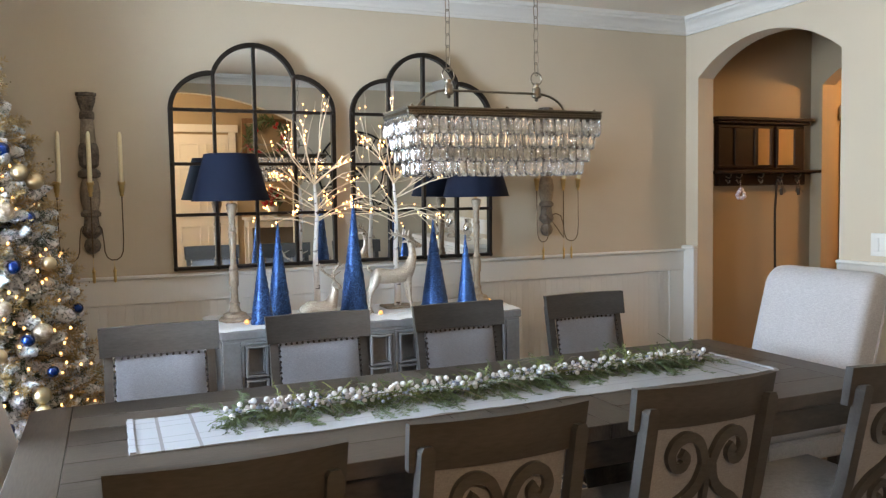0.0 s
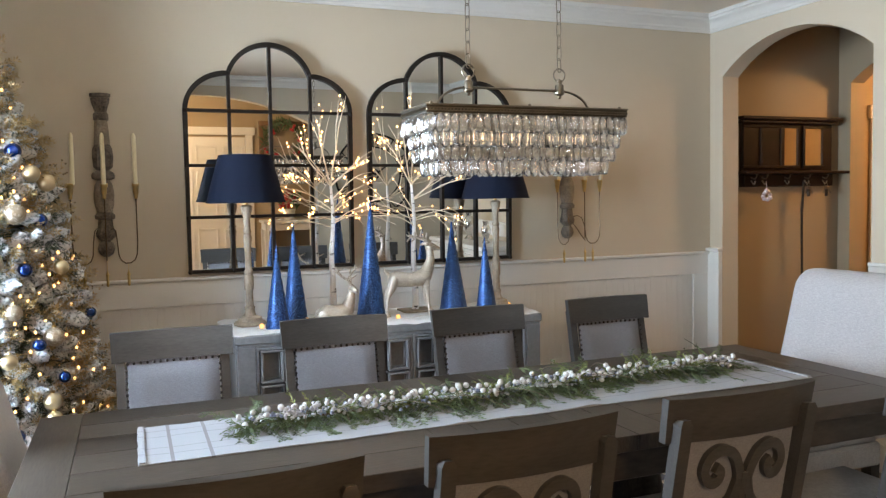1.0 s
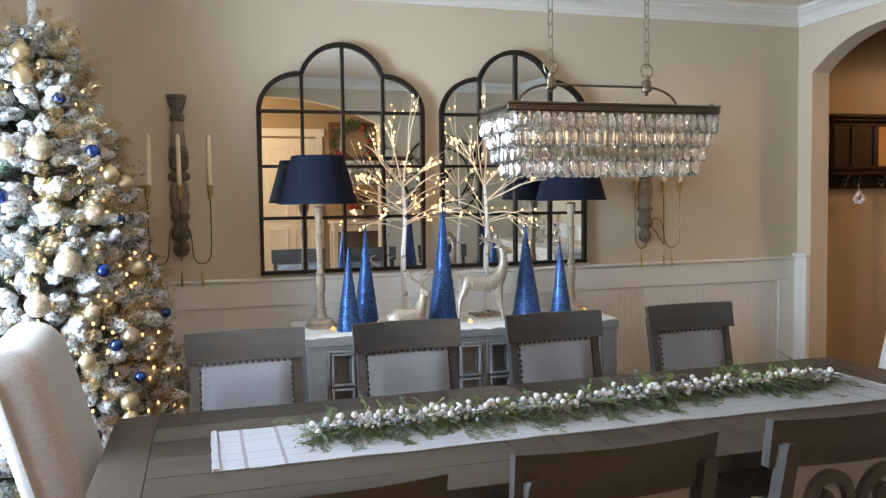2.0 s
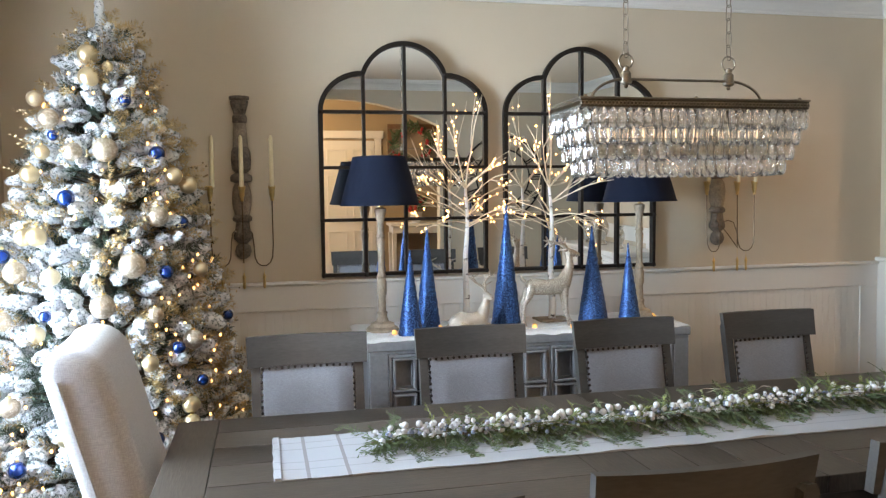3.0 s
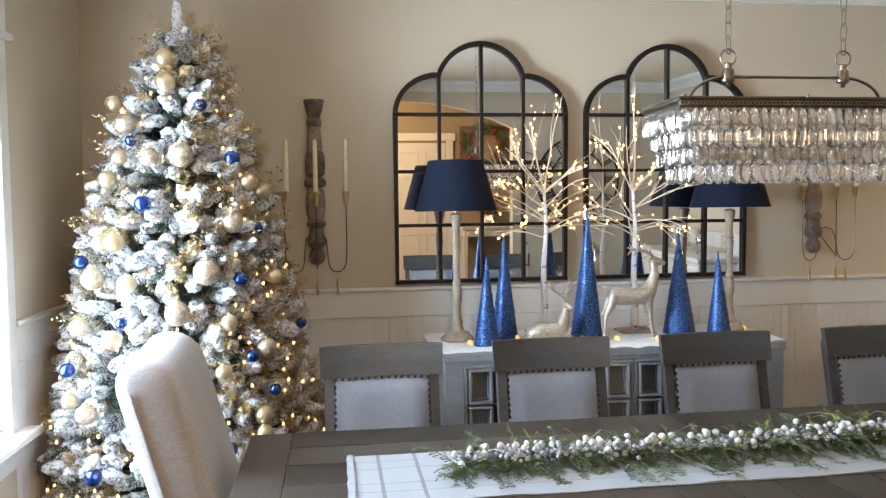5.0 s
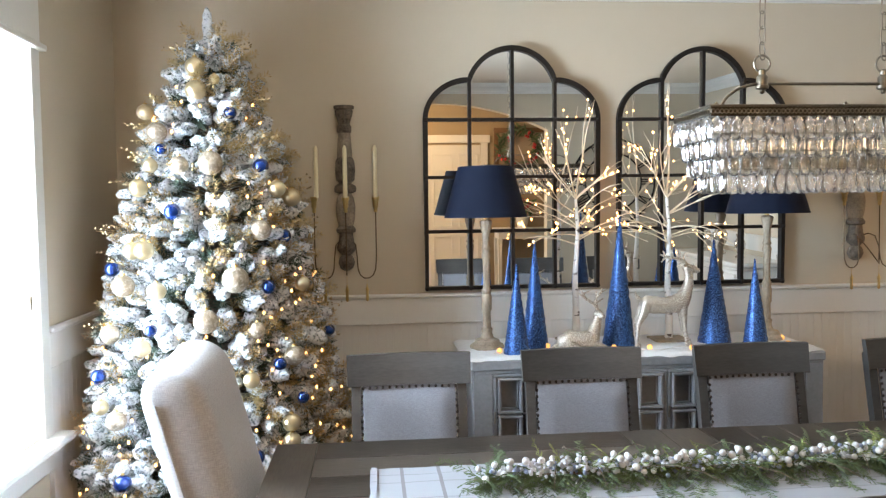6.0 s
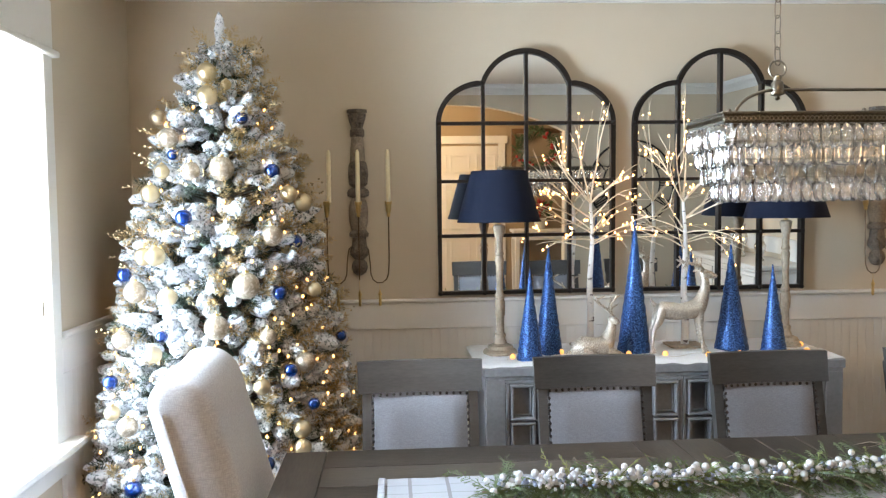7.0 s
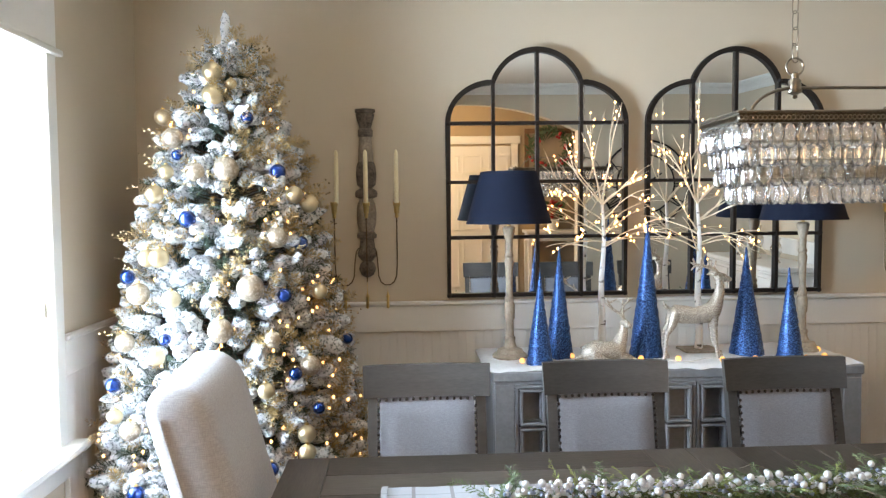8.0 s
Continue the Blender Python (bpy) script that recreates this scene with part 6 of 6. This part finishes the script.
part("frame", picture_frame(1.38, 2.22, 1.45, 2.25, HY + 0.014, 0.06, 0.026), FRAMEW, pic)
part("canvas", Geo().box((1.80, HY + 0.008, 1.85), (0.80, 0.012, 0.70)), TAN, pic)
wr = thing("wreath", "green evergreen wreath with red berries on the hall picture", "wreath")
fol = Geo()
for k in range(260):
    a = rg.uniform(0, 2 * math.pi)
    p = (1.70 + 0.25 * math.cos(a), HY + 0.06 + rg.uniform(-.02, .03), 1.97 + 0.25 * math.sin(a))
    e = (p[0] + rg.uniform(-.11, .11), p[1] + rg.uniform(0, .07), p[2] + rg.uniform(-.11, .11))
    fol.tube([p, ((p[0] + e[0]) / 2, (p[1] + e[1]) / 2, (p[2] + e[2]) / 2 + 0.01), e], [0.006, 0.011, 0.002], 4)
tagged(part("greenery", fol, CEDAR, wr), kind="stuff")
REDB = plain("red_berry", (0.35, 0.02, 0.015), 0.35)
rb = Geo().ball((0, 0, 0), 0.020, 8, 6).mesh("berry", REDB)
for k in range(26):
    a = rg.uniform(0, 2 * math.pi)
    part("berry", rb, REDB, wr, at=Matrix.Translation((1.70 + rg.uniform(.17, .32) * math.cos(a), HY + 0.13, 1.97 + rg.uniform(.17, .32) * math.sin(a))))
po = thing("red_flower_arrangement", "red flowers with greens in a white pot on the hall console", "flowers")
g = Geo()
g.m = pose(1.72, HY + 0.2, 0.948)
part("pot", g.lathe([(0.06, 0), (0.085, 0.13), (0.09, 0.14), (0.07, 0.14)], 16), WHITE, po)
fl, gr = Geo(), Geo()
for k in range(40):
    a, q = rg.uniform(0, 2 * math.pi), rg.uniform(0.03, 0.17)
    c = Vector((1.72 + q * math.cos(a), HY + 0.2 + q * 0.7 * math.sin(a), 1.12 + rg.uniform(0, 0.2)))
    (fl if k % 2 else gr).tube([c - Vector((0, 0, 0.04)), c, c + Vector((0.05 * math.cos(a), 0.05 * math.sin(a), 0.03))], [0.004, 0.028, 0.004], 5)
part("petals", fl, REDB, po)
part("leaves", gr, CEDAR, po)

# iron wall clock on the front wall
clock = thing("wall_clock", "large open black iron wall clock with roman numerals", "clock")
KX, KY, KZ = 2.30, YF + 0.03, 1.55


def hoop(r, rad):
    return Geo().tube([(KX + r * math.cos(k * math.pi / 32), KY, KZ + r * math.sin(k * math.pi / 32)) for k in range(64)], rad, 6, closed=True)


part("outer_ring", hoop(0.445, 0.011), IRON, clock)
part("inner_ring", hoop(0.30, 0.009), IRON, clock)
part("hub_ring", hoop(0.05, 0.012), IRON, clock)
numerals = ["XII", "I", "II", "III", "IV", "V", "VI", "VII", "VIII", "IX", "X", "XI"]
for k, num in enumerate(numerals):
    a = math.pi / 2 - k * math.pi / 6
    g = Geo()
    g.m = pose(KX + 0.372 * math.cos(a), KY, KZ + 0.372 * math.sin(a)) @ Matrix.Rotation(math.pi / 2 - a, 4, "Y") @ Matrix.Rotation(math.pi, 4, "Z")
    widths = {"I": 0.024, "V": 0.05, "X": 0.05}
    x = -sum(widths[c] for c in num) / 2
    for c in num:
        w = widths[c]
        if c == "I":
            g.tube([(x + w / 2, 0, -0.065), (x + w / 2, 0, 0.065)], 1.0, flat=(0.011, 0.008), up=(0, 1, 0))
        elif c == "V":
            g.tube([(x, 0, 0.065), (x + w / 2, 0, -0.065)], 1.0, flat=(0.011, 0.008), up=(0, 1, 0))
            g.tube([(x + w, 0, 0.065), (x + w / 2, 0, -0.065)], 1.0, flat=(0.008, 0.008), up=(0, 1, 0))
        else:
            g.tube([(x, 0, 0.065), (x + w, 0, -0.065)], 1.0, flat=(0.011, 0.008), up=(0, 1, 0))
            g.tube([(x + w, 0, 0.065), (x, 0, -0.065)], 1.0, flat=(0.008, 0.0085), up=(0, 1, 0))
        x += w
    part("numeral", g, IRON, clock)
for a, L in ((0.6, 0.2), (2.4, 0.28)):
    part("hand", Geo().tube([(KX, KY + 0.012, KZ), (KX + L * math.cos(a), KY + 0.012, KZ + L * math.sin(a))], [1.0, 0.4], flat=(0.024, 0.006), up=(0, 1, 0)), IRON, clock)

# white buffet with glassware beside the front wall
buf = thing("white_buffet", "white painted buffet cabinet with a moulded top by the wall", "buffet")
part("body", Geo().box((3.02, -3.25, 0.43), (0.42, 1.3, 0.82), 0.006), WHITE, buf)
part("top", Geo().box((3.01, -3.25, 0.86), (0.47, 1.38, 0.04), 0.008), WHITE, buf)
part("moulding", Geo().box((3.015, -3.25, 0.825), (0.45, 1.34, 0.03), 0.010), WHITE, buf)
part("plinth", Geo().box((3.03, -3.25, 0.012), (0.40, 1.28, 0.024), 0.004), WHITE, buf)
for y in (-3.68, -3.25, -2.82):
    dr = part("door", Geo().box((2.802, y, 0.43), (0.018, 0.40, 0.70), 0.004), WHITE, buf)
    part("knob", Geo().ball((2.785, y + 0.15, 0.5), 0.012, 8, 6), SILVER, dr)
VASE = plain("mercury_glass", (0.72, 0.70, 0.66), 0.12, 0.9)
for y, s in ((-3.65, 1.0), (-3.35, 1.25), (-2.95, 0.9)):
    whole("glass_vase", Geo().lathe([(0.04 * s, 0), (0.045 * s, 0.01), (0.02 * s, 0.04 * s), (0.05 * s, 0.10 * s), (0.055 * s, 0.15 * s), (0.03 * s, 0.20 * s), (0.04 * s, 0.24 * s)], 16), VASE, "silvery mercury glass vase on the white buffet", "vase", pose(3.0, y, 0.8805), group="vases on the buffet")

# ---- beadboard planks, last ----
def planks(th, bx, a, b, z0=0.152, z1=0.9235, w=0.0405):
    n2 = int((b - a) / w)
    w = (b - a) / n2
    for k in range(n2):
        lo = a + k * w
        part("plank", bx(lo + 0.0001, lo + w - 0.0001, 0.0005, 0.0095, z0, z1, 0.0009), WHITE, th)


planks(ws_n, bx_n, XL + 0.121, 3.112)
planks(ws_e, bx_e, -2.779, -1.321)
planks(ws_w, bx_w, -0.829, -0.04)
